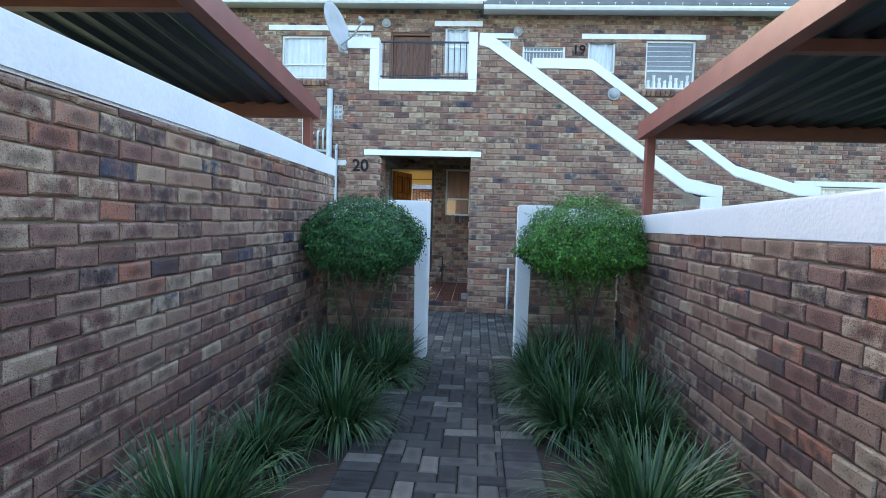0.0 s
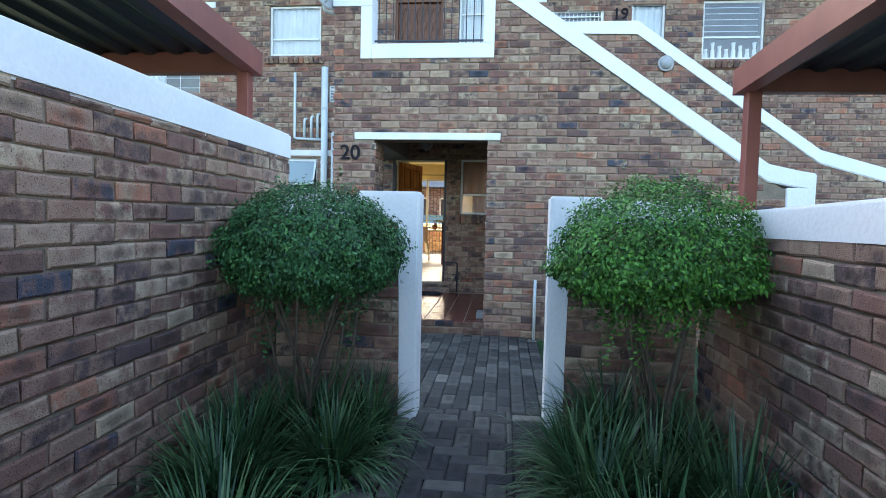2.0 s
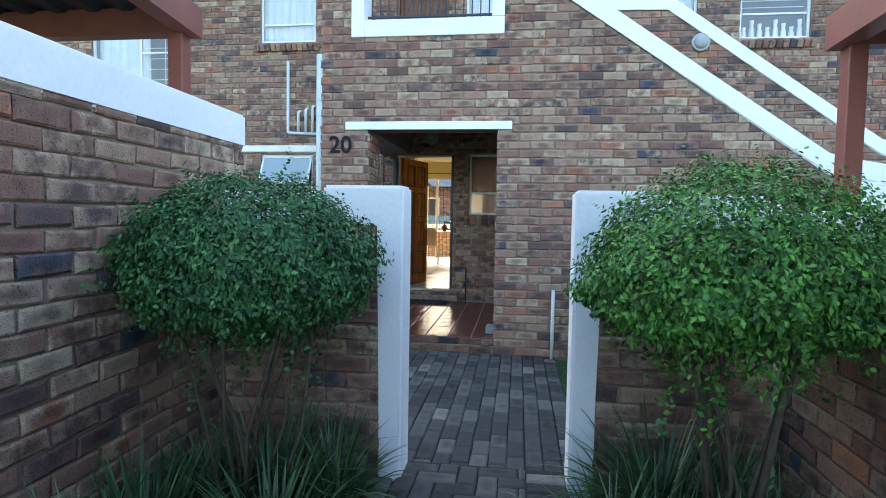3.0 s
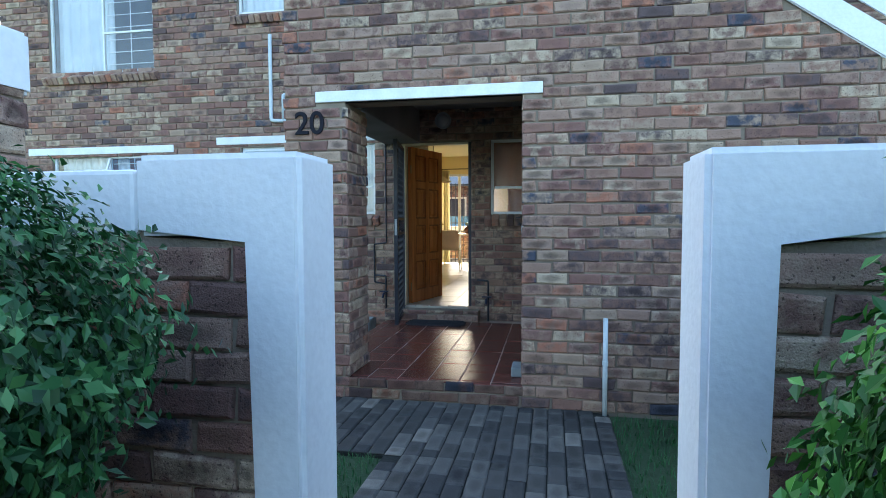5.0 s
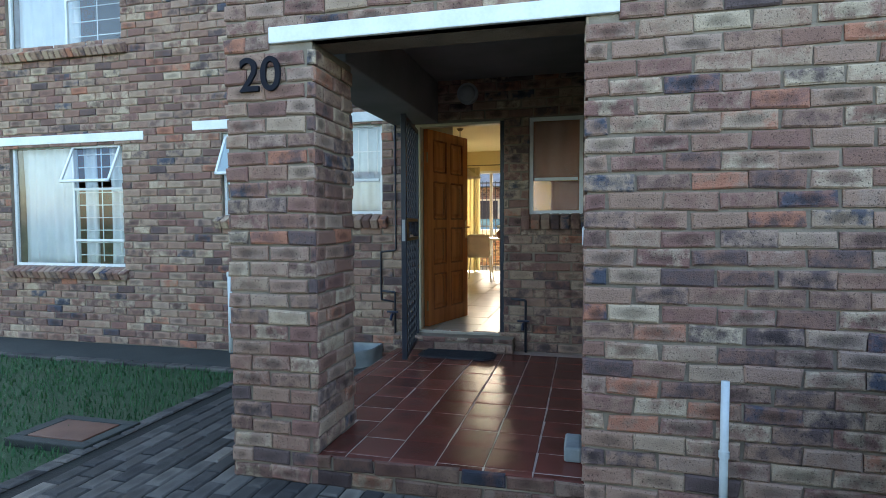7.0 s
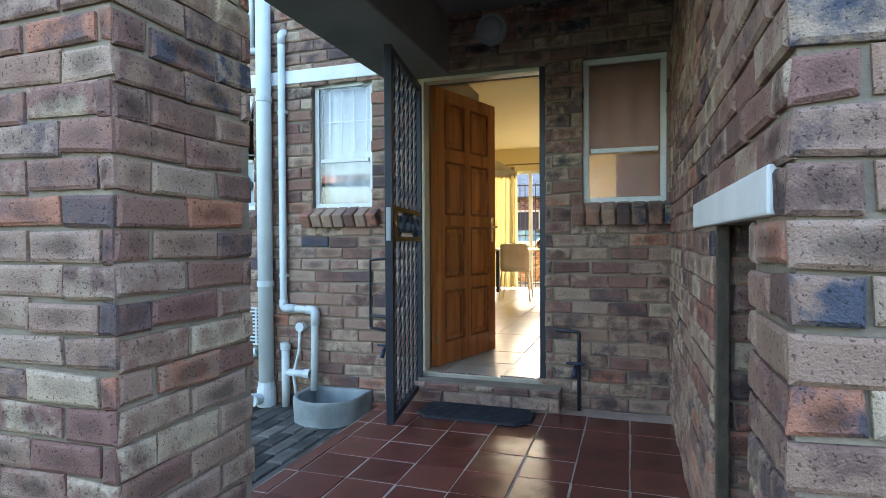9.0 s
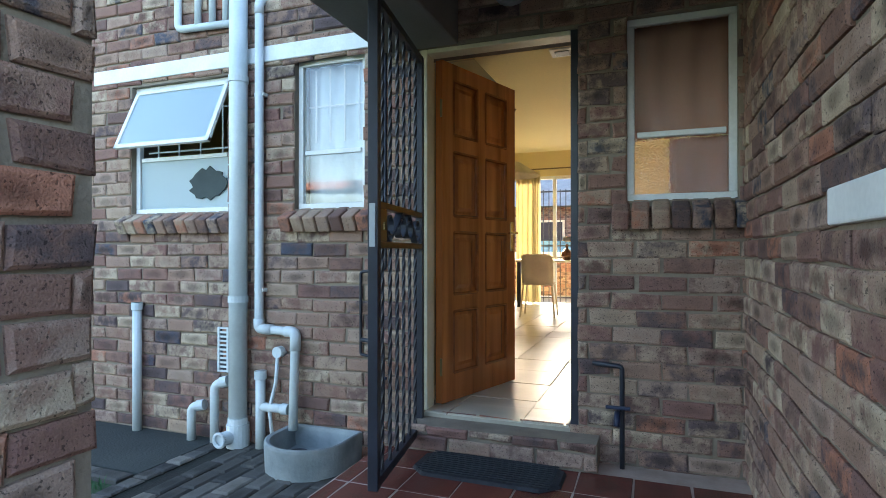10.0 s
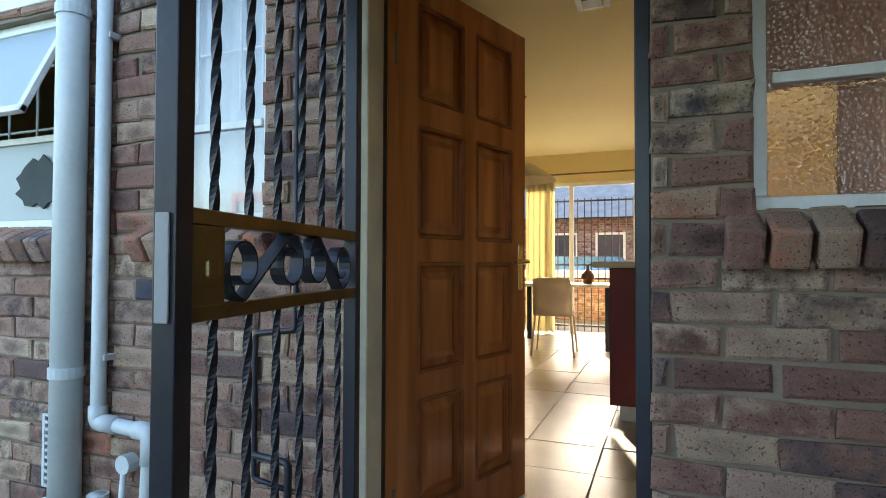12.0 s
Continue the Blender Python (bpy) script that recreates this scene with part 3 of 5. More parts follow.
RW = structure("wall_right", B(RX, -4.0, -.2, RX + .23, 5.59, 1.33), M_MORTAR, "lower brown brick screen wall beside the path")
bricks(RW, (RX, 0, 0), (0, -1, 0), -5.59, 4.0, 0, 1.36, [], lambda u, z: -4.4 < u < -2.0, None, 22)
rb = prism(bmesh.new(), [(-4, 1.42), (5.84, 1.322), (5.84, 1.455), (-4, 1.72)], "x", RX - .018, RX + .25)
bmesh.ops.bevel(rb, geom=list(rb.edges), offset=.012, segments=2, affect="EDGES")
structure("coping_right", rb, M_WHITE, "white painted coping band on the lower screen wall", "coping")


def gate_wall(name, x0, x1, step, pier, top):
    w = structure(name, B(x0, GY0 + .008, -.2, x1, GY1 - .008, 1.40), M_MORTAR, "brown brick garden wall beside the gateway")
    lo, hi = min(x0, x1), max(x0, x1)
    bricks(w, (0, GY0 + .008, 0), (1, 0, 0), lo, hi, 0, 1.39, [], lambda u, z: z > .3, None, 31 + int(x0), 0.06, 150)
    bricks(w, (hi, GY1 - .008, 0), (-1, 0, 0), 0, hi - lo, 0, 1.39, [], lambda u, z: False, None, 33 + int(x0), 0.06)
    c = bmesh.new()
    box(c, x0 if step < x1 and pier[0] > x0 else step + .001, GY0 - .012, 1.385, step - .001 if pier[0] > x0 else x1, GY1 + .012, 1.545, .012)
    structure("coping_gate", c, M_WHITE, "white plastered coping of the garden wall", "coping")
    p = bmesh.new()
    a, b = pier
    q = (a, -.1), (b, -.1), (b, top), (step, top), (step, 1.384), (a, 1.384)
    if step > b:
        q = (b, -.1), (a, -.1), (a, top), (step, top), (step, 1.384), (b, 1.384)
    prism(p, q, "y", GY0 - .016, GY1 + .016)
    bmesh.ops.bevel(p, geom=list(p.edges), offset=.014, segments=2, affect="EDGES")
    structure("gate_pier", p, M_WHITE, "white plastered gateway pier", "pier")


gate_wall("wall_gate_left", .06, .93, .62, (.925, 1.05), 1.578)
gate_wall("wall_gate_right", 2.03, RX, 2.25, (1.91, 2.035), 1.563)

# porch platform
porch = bmesh.new()
box(porch, -.39, F + .5, -.2, PX, BK, .1625)
box(porch, .035, F + .012, -.2, PX, F + .5, .1625)
porch = structure("floor_porch", porch, M_GROUT, "raised porch floor of glossy red quarry tiles", "floor")
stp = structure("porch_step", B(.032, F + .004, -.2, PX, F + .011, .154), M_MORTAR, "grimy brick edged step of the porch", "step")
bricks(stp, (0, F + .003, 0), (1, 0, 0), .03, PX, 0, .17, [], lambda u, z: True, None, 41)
thr = structure("doorstep", B(-.42, BK - .17, .1, .75, BK - .002, .30), M_MORTAR, "brick doorstep under the front door", "step")
bricks(thr, (0, BK - .17, 0), (1, 0, 0), -.42, .75, .17, .30, [], lambda u, z: True, None, 42)

# ---- carports ----
def carport(name, x0, x1, xp, zp, rise, label, low):
    """Red steel frame, sloping away from the house, with a ribbed dark sheet roof. xp: the side on the path."""
    c = thing(name, (xp, 5.6, 0), label, "carport")
    y1, y0 = 5.62, -5.0
    z = lambda y: zp + (y1 - y) * rise
    inner = 1 if xp > (x0 + x1) / 2 else -1
    part("post", B(xp - .04 - .05 * inner, 5.53, low, xp + .04 - .05 * inner, 5.61, zp + .02, .006), M_RED, c)
    part("post", B(x0 if inner > 0 else x1 - .08, 5.53, -.05, x0 + .08 if inner > 0 else x1, 5.61, zp + .02, .006), M_RED, c)
    part("edge_beam", prism(bmesh.new(), [(y0, z(y0)), (y1, z(y1)), (y1, z(y1) + .15), (y0, z(y0) + .15)], "x", xp - .05, xp + .05), M_RED, c)
    part("far_beam", prism(bmesh.new(), [(y0, z(y0)), (y1, z(y1)), (y1, z(y1) + .15), (y0, z(y0) + .15)], "x", x0 if inner > 0 else x1 - .1, x0 + .1 if inner > 0 else x1), M_RED, c)
    a, b = (x0 + .1, xp - .05) if inner > 0 else (xp + .05, x1 - .1)
    part("front_beam", B(a, y1 - .09, zp + .004, b, y1 - .002, zp + .14, .005), M_RED, c)
    for k in range(1, 5):
        y = y1 - k * 2.2
        part("purlin", B(a, y - .04, z(y) + .05, b, y + .04, z(y) + .117), M_RED, c)
    sh = bmesh.new()
    n = int((b - a) / .0475)
    prev = None
    for i in range(n + 1):
        x = a + (b - a) * i / n
        dz = (.0, .028, .028, .0)[i % 4]
        row = [sh.verts.new((x, yy, z(yy) + .118 + dz)) for yy in (y0, y1 - .04)]
        if prev:
            sh.faces.new((prev[0], row[0], row[1], prev[1]))
        prev = row
    ob = part("roof_sheet", sh, M_SHEET, c, "dark ribbed metal roof sheets")
    md = ob.modifiers.new("thick", "SOLIDIFY")
    md.thickness = .004
    return c


carport("carport", -6.0, .0, -.08, 2.33, .085, "red steel carport with a dark sheet roof", 1.95)
carport("carport", 3.0, 9.0, 3.04, 2.20, .05, "red steel carport beyond the lower wall", 1.38)

# ---- inside the front door ----
room_floor = bmesh.new()
box(room_floor, -3.05, BK + .235, .1, 3.35, 18.0, .321)
box(room_floor, DOOR[0] + .04, BK - .02, .302, DOOR[2] - .04, BK + .235, .321)
room_floor = structure("floor_room", room_floor, M_FGROUT, "glossy cream floor tiles of the living room", "floor")
structure("ceiling_room", B(-3.05, BK + .24, 2.92, 3.35, 18.0, 2.94), M_CEIL, "cream painted living room ceiling", "ceiling")
structure("wall_room_west", B(-3.2, BK + .24, .0, -3.05, 18.2, 2.94), M_YELLOW, "yellow painted living room wall")
structure("wall_room_east", B(3.35, BK + .24, .0, 3.5, 18.2, 2.94), M_YELLOW, "yellow painted living room wall")
structure("wall_room_far", holed(bmesh.new(), "y", -3.05, 3.35, 0, 2.94, 18.0, 18.2, [(-2.6, .33, .32, 2.5)]), M_YELLOW, "yellow wall with the patio door opening")
structure("wall_room_near", holed(bmesh.new(), "y", -3.05, 3.35, 0, 2.94, BK + .231, BK + .245, [WIN["D"], WIN["E"], WIN["F"], DOOR]), M_YELLOW, "yellow inside face of the house wall")
# Added to close the upper rooms; their dimness is in the colour.
structure("upper_rooms", B(-6.1, 13.2, 3.05, 13.9, 13.3, 5.6), M_DARKROOM, "added back wall closing the upper rooms, coloured dim")
structure("floor_upper", B(-6.1, BK + .24, 2.95, 13.9, 13.2, 3.08), M_DARKROOM, "added floor closing the upper rooms, coloured dim", "floor")

# ---- windows and doors ----
def window(name, key, label, bars=(), mull=(), trans=(), pane=None, sill=True, curtain=None, grill=0, hang=None, whole=0):
    """A steel window set back in its opening. mull: upright bars at x; trans: cross bars at z, left out of the first `whole` lights; hang: (x0, z0, x1, z1) of a top-hung sash that stands open."""
    x0, z0, x1, z1 = WIN[key]
    w = thing(name, (x0, BK, z0), label, "window", kind="structure")
    y, t = BK + .035, .035
    for nm, r in (("frame_head", (x0, z1 - t, x1, z1)), ("frame_sill", (x0, z0, x1, z0 + t)), ("frame_jamb", (x0, z0 + t, x0 + t, z1 - t)), ("frame_jamb", (x1 - t, z0 + t, x1, z1 - t))):
        part(nm, B(r[0], y, r[1], r[2], y + .035, r[3], .004), M_WPAINT, w)
    for m in mull:
        part("mullion", B(m - .014, y + .001, z0 + t, m + .014, y + .034, z1 - t, .003), M_WPAINT, w)
    xs = [x0 + t] + list(mull) + [x1 - t]
    zs = [z0 + t] + list(trans) + [z1 - t]
    for m in trans:
        for a, b in list(zip(xs, xs[1:]))[whole:]:
            part("transom", B(a + .012, y + .002, m - .014, b - .012, y + .033, m + .014, .003), M_WPAINT, w)
    for k, (a, b) in enumerate(zip(xs, xs[1:])):
        for c, d in zip(zs, zs[1:]) if k >= whole else [(zs[0], zs[-1])]:
            if hang and hang[0] < (a + b) / 2 < hang[2] and hang[1] < (c + d) / 2 < hang[3]:
                continue
            bm = bmesh.new()
            box(bm, a + .002, y + .015, c + .002, b - .002, y + .019, d - .002)
            p = part("pane", bm, pane or M_GLASS, w)
            p.visible_shadow = False
    if hang:
        a, c, b, d = hang
        ang = Matrix.Translation((0, y, d)) @ Matrix.Rotation(radians(-24), 4, "X") @ Matrix.Translation((0, -y, -d))
        fr = bmesh.new()
        for r in ((a, c, b, c + .03), (a, d - .03, b, d), (a, c, a + .03, d), (b - .03, c, b, d)):
            box(fr, r[0], y - .012, r[1], r[2], y + .012, r[3], .003)
        fr.transform(ang)
        s = part("open_sash", fr, M_WPAINT, w, "white top-hung sash standing open")
        g = B(a + .025, y - .003, c + .025, b - .025, y + .002, d - .025)
        g.transform(ang)
        gp = part("pane", g, pane or M_GLASS, s)
        gp.visible_shadow = False
    for gx0, gz0, gx1, gz1, nv, nh in bars:
        for i in range(nv):
            x = gx0 + (gx1 - gx0) * (i + .5) / nv
            part("burglar_bar", rod(bmesh.new(), (x, y + .06, gz0), (x, y + .06, gz1), .006, 6), M_WPAINT, w)
        for i in range(nh):
            z = gz0 + (gz1 - gz0) * (i + .5) / nh
            part("burglar_bar", rod(bmesh.new(), (gx0, y + .066, z), (gx1, y + .066, z), .006, 6), M_WPAINT, w)
    if sill:
        n = max(3, int((x1 - x0 + .14) / .085))
        for i in range(n):
            a = x0 - .07 + (x1 - x0 + .14) * i / n
            bm = B(a + .004, BK - .115, z0 - .105, a + (x1 - x0 + .14) / n - .006, BK + .03, z0 - .004, .011)
            bm.transform(Matrix.Translation((a, BK, z0)) @ Matrix.Rotation(radians(27), 4, "X") @ Matrix.Rotation(radians(random.uniform(-2, 2)), 4, "Y") @ Matrix.Translation((-a, -BK, -z0)))
            part("sill_brick", bm, M_BRICK, w)
    return w


def curtain(x0, x1, z0, z1, y, material, label, folds=9, amp=.02, tie=0.0):
    bm = bmesh.new()
    n, rows = folds * 8, 8
    grid = []
    for j in range(rows + 1):
        t = j / rows
        pinch = 1 - tie * math.sin(math.pi * min(1, t * 1.25))
        grid.append([bm.verts.new((x0 + (x1 - x0) * pinch * i / n, y + amp * math.sin(2 * math.pi * folds * i / n + .6 * math.sin(3 * t)) + .3 * amp * math.sin(17 * i / n + 2 * t), z1 + (z0 - z1) * t)) for i in range(n + 1)])
    for p, q in zip(grid, grid[1:]):
        for i in range(n):
            bm.faces.new((p[i], p[i + 1], q[i + 1], q[i]))
    ob = solo("curtain", bm, material, label, "curtain", smooth=True)
    ob.modifiers.new("thick", "SOLIDIFY").thickness = .003
    return ob


window("window_1", "C", "wide white steel window with net curtains, one sash ajar", mull=(-4.47,), trans=(1.2, 1.80), whole=1, bars=((-4.45, .95, -3.78, 2.28, 1, 9),), hang=(-4.46, 1.83, -3.765, 2.3))
curtain(-5.33, -4.5, .9, 2.3, BK + .14, M_CURTAIN, "white net curtain hanging in the ground floor window", 6)
curtain(-4.45, -4.25, .9, 2.3, BK + .17, M_CURTAIN, "narrow white curtain beside the barred window half", 2)
curtain(-4.07, -3.78, .9, 2.3, BK + .17, M_CURTAIN, "white curtain drawn to the window side", 3)
window("window_2", "D", "white steel bathroom window with an open sash and broken pane", trans=(1.86,), pane=M_FROST, hang=(-2.41, 1.87, -1.6, 2.34), bars=((-2.38, 1.5, -1.62, 2.34, 4, 3),))
window("window_3", "E", "narrow white steel window with milky reflections", trans=(1.83,), bars=((-1.03, 1.9, -.62, 2.35, 4, 1),))
curtain(-1.05, -.6, 1.5, 2.38, BK + .13, M_CURTAIN, "white curtain behind the narrow window", 3, .012)
window("window_4", "F", "white steel window of patterned glass beside the front door", trans=(1.80,), pane=M_PATTERN)
curtain(.9, 1.36, 1.79, 2.37, BK + .12, M_PINK, "peach curtain behind the upper patterned pane", 3, .012)
curtain(1.08, 1.36, 1.49, 1.785, BK + .12, M_PINK, "peach curtain behind half of the lower pane", 2, .012)
window("window_5", "G", "wide white upstairs window with light curtains", mull=(-4.5,), trans=(4.0,), whole=1, bars=((-4.48, 3.5, -3.74, 4.85, 1, 8),))
curtain(-5.32, -4.4, 3.46, 4.88, BK + .14, M_CURTAIN, "white curtain hanging in the upstairs window", 6)
window("window_6", "A", "white upstairs steel window with pale blue net curtain", trans=(4.38,))
curtain(-2.42, -1.56, 4.11, 4.92, BK + .1, M_CURTAIN, "pale net curtain close behind the pane", 7, .012)
window("window_7", "J", "small white upstairs window", sill=False)
curtain(-1.18, -.68, 4.56, 5.0, BK + .1, M_CURTAIN, "pale curtain in the small upstairs window", 4, .012)
window("window_8", "K", "narrow white balcony window with upright bars", trans=(4.75,), bars=((.82, 4.25, 1.24, 5.08, 4, 2),))
curtain(.81, 1.25, 4.23, 5.1, BK + .13, M_CURTAIN, "white curtain behind the balcony window", 4, .012)
window("window_9", "L", "small white window above the stair", sill=False)
curtain(1.68, 2.04, 4.32, 4.88, BK + .12, M_CURTAIN, "pale curtain above the stair", 3, .012)
window("window_10", "M", "narrow white upstairs window", sill=False)
curtain(3.56, 4.04, 4.3, 4.86, BK + .12, M_CURTAIN, "white lace curtain in the narrow window", 4, .012)
window("window_11", "N", "white upstairs window with white cups along its sill", trans=(4.34,), bars=((4.68, 4.4, 5.5, 4.86, 0, 5),))
window("window_12", "Q", "white ground floor window beyond the stair", mull=(8.4,), sill=True)
curtain(7.8, 9.03, 1.32, 2.18, BK + .13, M_CURTAIN, "pale curtain in the far ground floor window", 7)


def ornament(x, z, h):
    bm = bmesh.new()
    rod(bm, (x, BK + .1, z), (x, BK + .1, z + h * .55), .035, 10, .03)
    rod(bm, (x, BK + .1, z + h * .55), (x, BK + .1, z + h), .02, 10, .03)
    solo("ornament", bm, M_WPAINT, "small white ornament standing on the window sill", "ornament", group="ornaments on the sill")


for i in range(8):
    ornament(4.72 + i * .105, 4.03, .14 + .05 * ((i * 5) % 3))

# broken pane in the bathroom window: a dark sheet stands for the shaded gap
# Added walls that keep the yellow room from showing through the bathroom panes.
structure("wall_bathroom", B(-.42, BK + .25, .33, -.36, 13.4, 2.78), M_DARKROOM, "added bathroom partition wall, coloured dim")
structure("wall_bathroom_back", B(-3.05, 13.4, .33, -.36, 13.46, 2.78), M_DARKROOM, "added bathroom back wall, coloured dim")
gap = prism(bmesh.new(), [(-1.79 + (.13 + .055 * random.random()) * math.cos(a * math.pi / 13), 1.675 + (.085 + .035 * random.random()) * math.sin(a * math.pi / 13)) for a in range(26)], "y", BK + .038, BK + .046)
solo("broken_pane_patch", gap, M_HOLESHADE, "dark jagged sheet standing for the hole in the bathroom pane", "window pane")

# front door
fr = thing("door_frame", (-.2, BK, .3), "cream painted timber frame of the front door", "door frame", kind="structure")
part("jamb", B(DOOR[0], BK + .005, .3, DOOR[0] + .05, BK + .11, 2.36, .005), M_PLASTIC, fr)
part("jamb", B(DOOR[2] - .04, BK + .005, .3, DOOR[2], BK + .11, 2.36, .005), M_BLACK, fr, "dark steel gate jamb")
part("head", B(DOOR[0] + .05, BK + .006, 2.335, DOOR[2] - .04, BK + .109, 2.36, .005), M_PLASTIC, fr)
HX, HY = -.165, BK + .125
LEAF_ROT = Matrix.Translation((HX, HY, 0)) @ Matrix.Rotation(math.atan2(.77, .25), 4, "Z")
dr = thing("front_door", (HX, HY, .335), "varnished panelled wooden front door standing open", "door")
W_, H0, H1 = .80, .338, 2.332


def leaf(name, bm, material, parent, label=""):
    bm.transform(LEAF_ROT)
    return part(name, bm, material, parent, label)


st, mid = .11, .09
colx = [(st, (W_ - mid) / 2), ((W_ + mid) / 2, W_ - st)]
rowz = [(.50, .865), (.966, 1.334), (1.431, 1.81), (1.912, 2.235)]
body = holed(bmesh.new(), "y", 0, W_, H0, H1, -.024, .024, [(a, c, b, d) for a, b in colx for c, d in rowz])
leaf("leaf", body, M_DOOR, dr)
for a, b in colx:
    for c, d in rowz:
        p = bmesh.new()
        box(p, a, -.006, c, b, .006, d)
        for s in (-1, 1):
            pts = [(a + .03, c + .03), (b - .03, c + .03), (b - .03, d - .03), (a + .03, d - .03)]
            lo = [p.verts.new((x, s * .0062, z)) for x, z in pts]
            hi = [p.verts.new((x + (.025 if i in (0, 3) else -.025), s * .017, z + (.025 if i < 2 else -.025))) for i, (x, z) in enumerate(pts)]
            p.faces.new(hi)
            for i in range(4):
                p.faces.new((lo[i], lo[(i + 1) % 4], hi[(i + 1) % 4], hi[i]))
        leaf("panel", p, M_DOOR, dr)
        m = bmesh.new()
        for s in (-1, 1):
            for q0, q1 in (((a, c), (b, c)), ((b, c), (b, d)), ((b, d), (a, d)), ((a, d), (a, c))):
                rod(m, (q0[0], s * .020, q0[1]), (q1[0], s * .020, q1[1]), .010, 6)
        leaf("moulding", m, M_DOORTRIM, dr, "varnished moulding darkened for panel-edge shade and dirt")
hd = B(W_ - .065, -.033, 1.22, W_ - .03, -.0245, 1.42, .004)
hd = leaf("handle_plate", hd, M_CHROME, dr, "polished brass handle plate")
lv = bmesh.new()
pipe(lv, [(W_ - .047, -.03, 1.345), (W_ - .047, -.075, 1.345), (W_ - .15, -.075, 1.34)], .009, 8)
leaf("lever", lv, M_CHROME, hd)
for z in (.55, 2.05):
    leaf("hinge", rod(bmesh.new(), (-.008, -.022, z - .05), (-.008, -.022, z + .05), .007, 8), M_BRASS, dr, "dull steel hinge")

# security gate, swung out over the porch
GH, GE = Vector((-.215, BK - .03, 0)), Vector((-.075, 10.46, 0))
gd = (GE - GH).normalized()
GROT = Matrix.Translation(GH) @ Matrix.Rotation(math.atan2(gd.y, gd.x), 4, "Z")
gl, g0, g1 = (GE - GH).length, .235, 2.30
sg = thing("security_gate", (GH.x, GH.y, g0), "black steel security gate with twisted bars, swung open", "security gate")


def gp(name, bm, material, parent=sg, label=""):
    bm.transform(GROT)
    return part(name, bm, material, parent, label)


gp("stile", B(0, -.02, g0, .04, .02, g1, .003), M_BLACK)
gp("stile", B(gl - .045, -.022, g0, gl, .022, g1, .003), M_BLACK)
gp("top_rail", B(.04, -.018, g1 - .04, gl - .045, .018, g1, .003), M_BLACK)
gp("bottom_rail", B(.04, -.018, g0, gl - .045, .018, g0 + .04, .003), M_BLACK)
for z in (1.235, 1.405):
    gp("lock_rail", B(.04, -.019, z, gl - .045, .019, z + .028, .003), M_BRASS, sg, "dull brass painted rail")


def twisted(x, za, zb):
    bm = bmesh.new()
    s, n = .0075, int((zb - za) / .012)
    prev = None
    for i in range(n + 1):
        z = za + (zb - za) * i / n
        a = (z * 22.0) % (2 * math.pi)
        r = [bm.verts.new((x + s * 1.3 * math.cos(a + k * math.pi / 2), s * 1.3 * math.sin(a + k * math.pi / 2), z)) for k in range(4)]
        if prev:
            for k in range(4):
                bm.faces.new((prev[k], prev[(k + 1) % 4], r[(k + 1) % 4], r[k]))
        prev = r
    return bm


NB = 6
for i in range(NB):
    x = .04 + (gl - .085) * (i + .75) / (NB + .5)
    gp("twisted_bar", twisted(x, 1.433, g1 - .04), M_BLACK)
    gp("twisted_bar", twisted(x, g0 + .04, 1.235), M_BLACK)


def scroll(cx, cz, r, a0, turn, sgn):
    pts = []
    for i in range(22):
        t = i / 21
        a = a0 + sgn * turn * t
        rr = r * (1 - .55 * t)
        pts.append((cx + rr * math.cos(a), cz + rr * math.sin(a)))
    return pts


def strip(pts, w=.028, t=.004):
    bm = bmesh.new()
    prev = None
    for i, (x, z) in enumerate(pts):
        q, p = pts[min(i + 1, len(pts) - 1)], pts[max(i - 1, 0)]
        d = Vector((q[0] - p[0], q[1] - p[1])).normalized()
        n = Vector((-d.y, d.x)) * t / 2
        r = [bm.verts.new(v) for v in ((x + n.x, -w / 2, z + n.y), (x + n.x, w / 2, z + n.y), (x - n.x, w / 2, z - n.y), (x - n.x, -w / 2, z - n.y))]
        if prev:
            for k in range(4):
                bm.faces.new((prev[k], prev[(k + 1) % 4], r[(k + 1) % 4], r[k]))
        prev = r
    return bm


zc = 1.334
for xa, xb, flip in ((.07, .355, -1), (.375, .70, 1)):
    r = .066
    up = scroll(xa + r, zc + .004, r, math.pi * .5, 7.2, 1)
    dn = scroll(xb - r, zc - .004, r, -math.pi * .5, 7.2, 1)
    line = [(x, zc + flip * (z - zc)) for x, z in list(reversed(up)) + dn]
    gp("scroll", strip(line, .034, .005), M_BLACK, sg, "curled black steel scroll")
lock = gp("lock_box", B(gl - .14, -.02, 1.262, gl - .045, .02, 1.404, .004), M_BRASS, sg, "dull brass lock box")
gp("keyhole", B(gl - .115, -.028, 1.31, gl - .08, .028, 1.345, .006), M_BRASS, lock)
gp("strike_plate", B(gl + .001, -.013, 1.24, gl + .006, .013, 1.42, .002), M_RUBBER, sg, "worn bright steel strike plate")

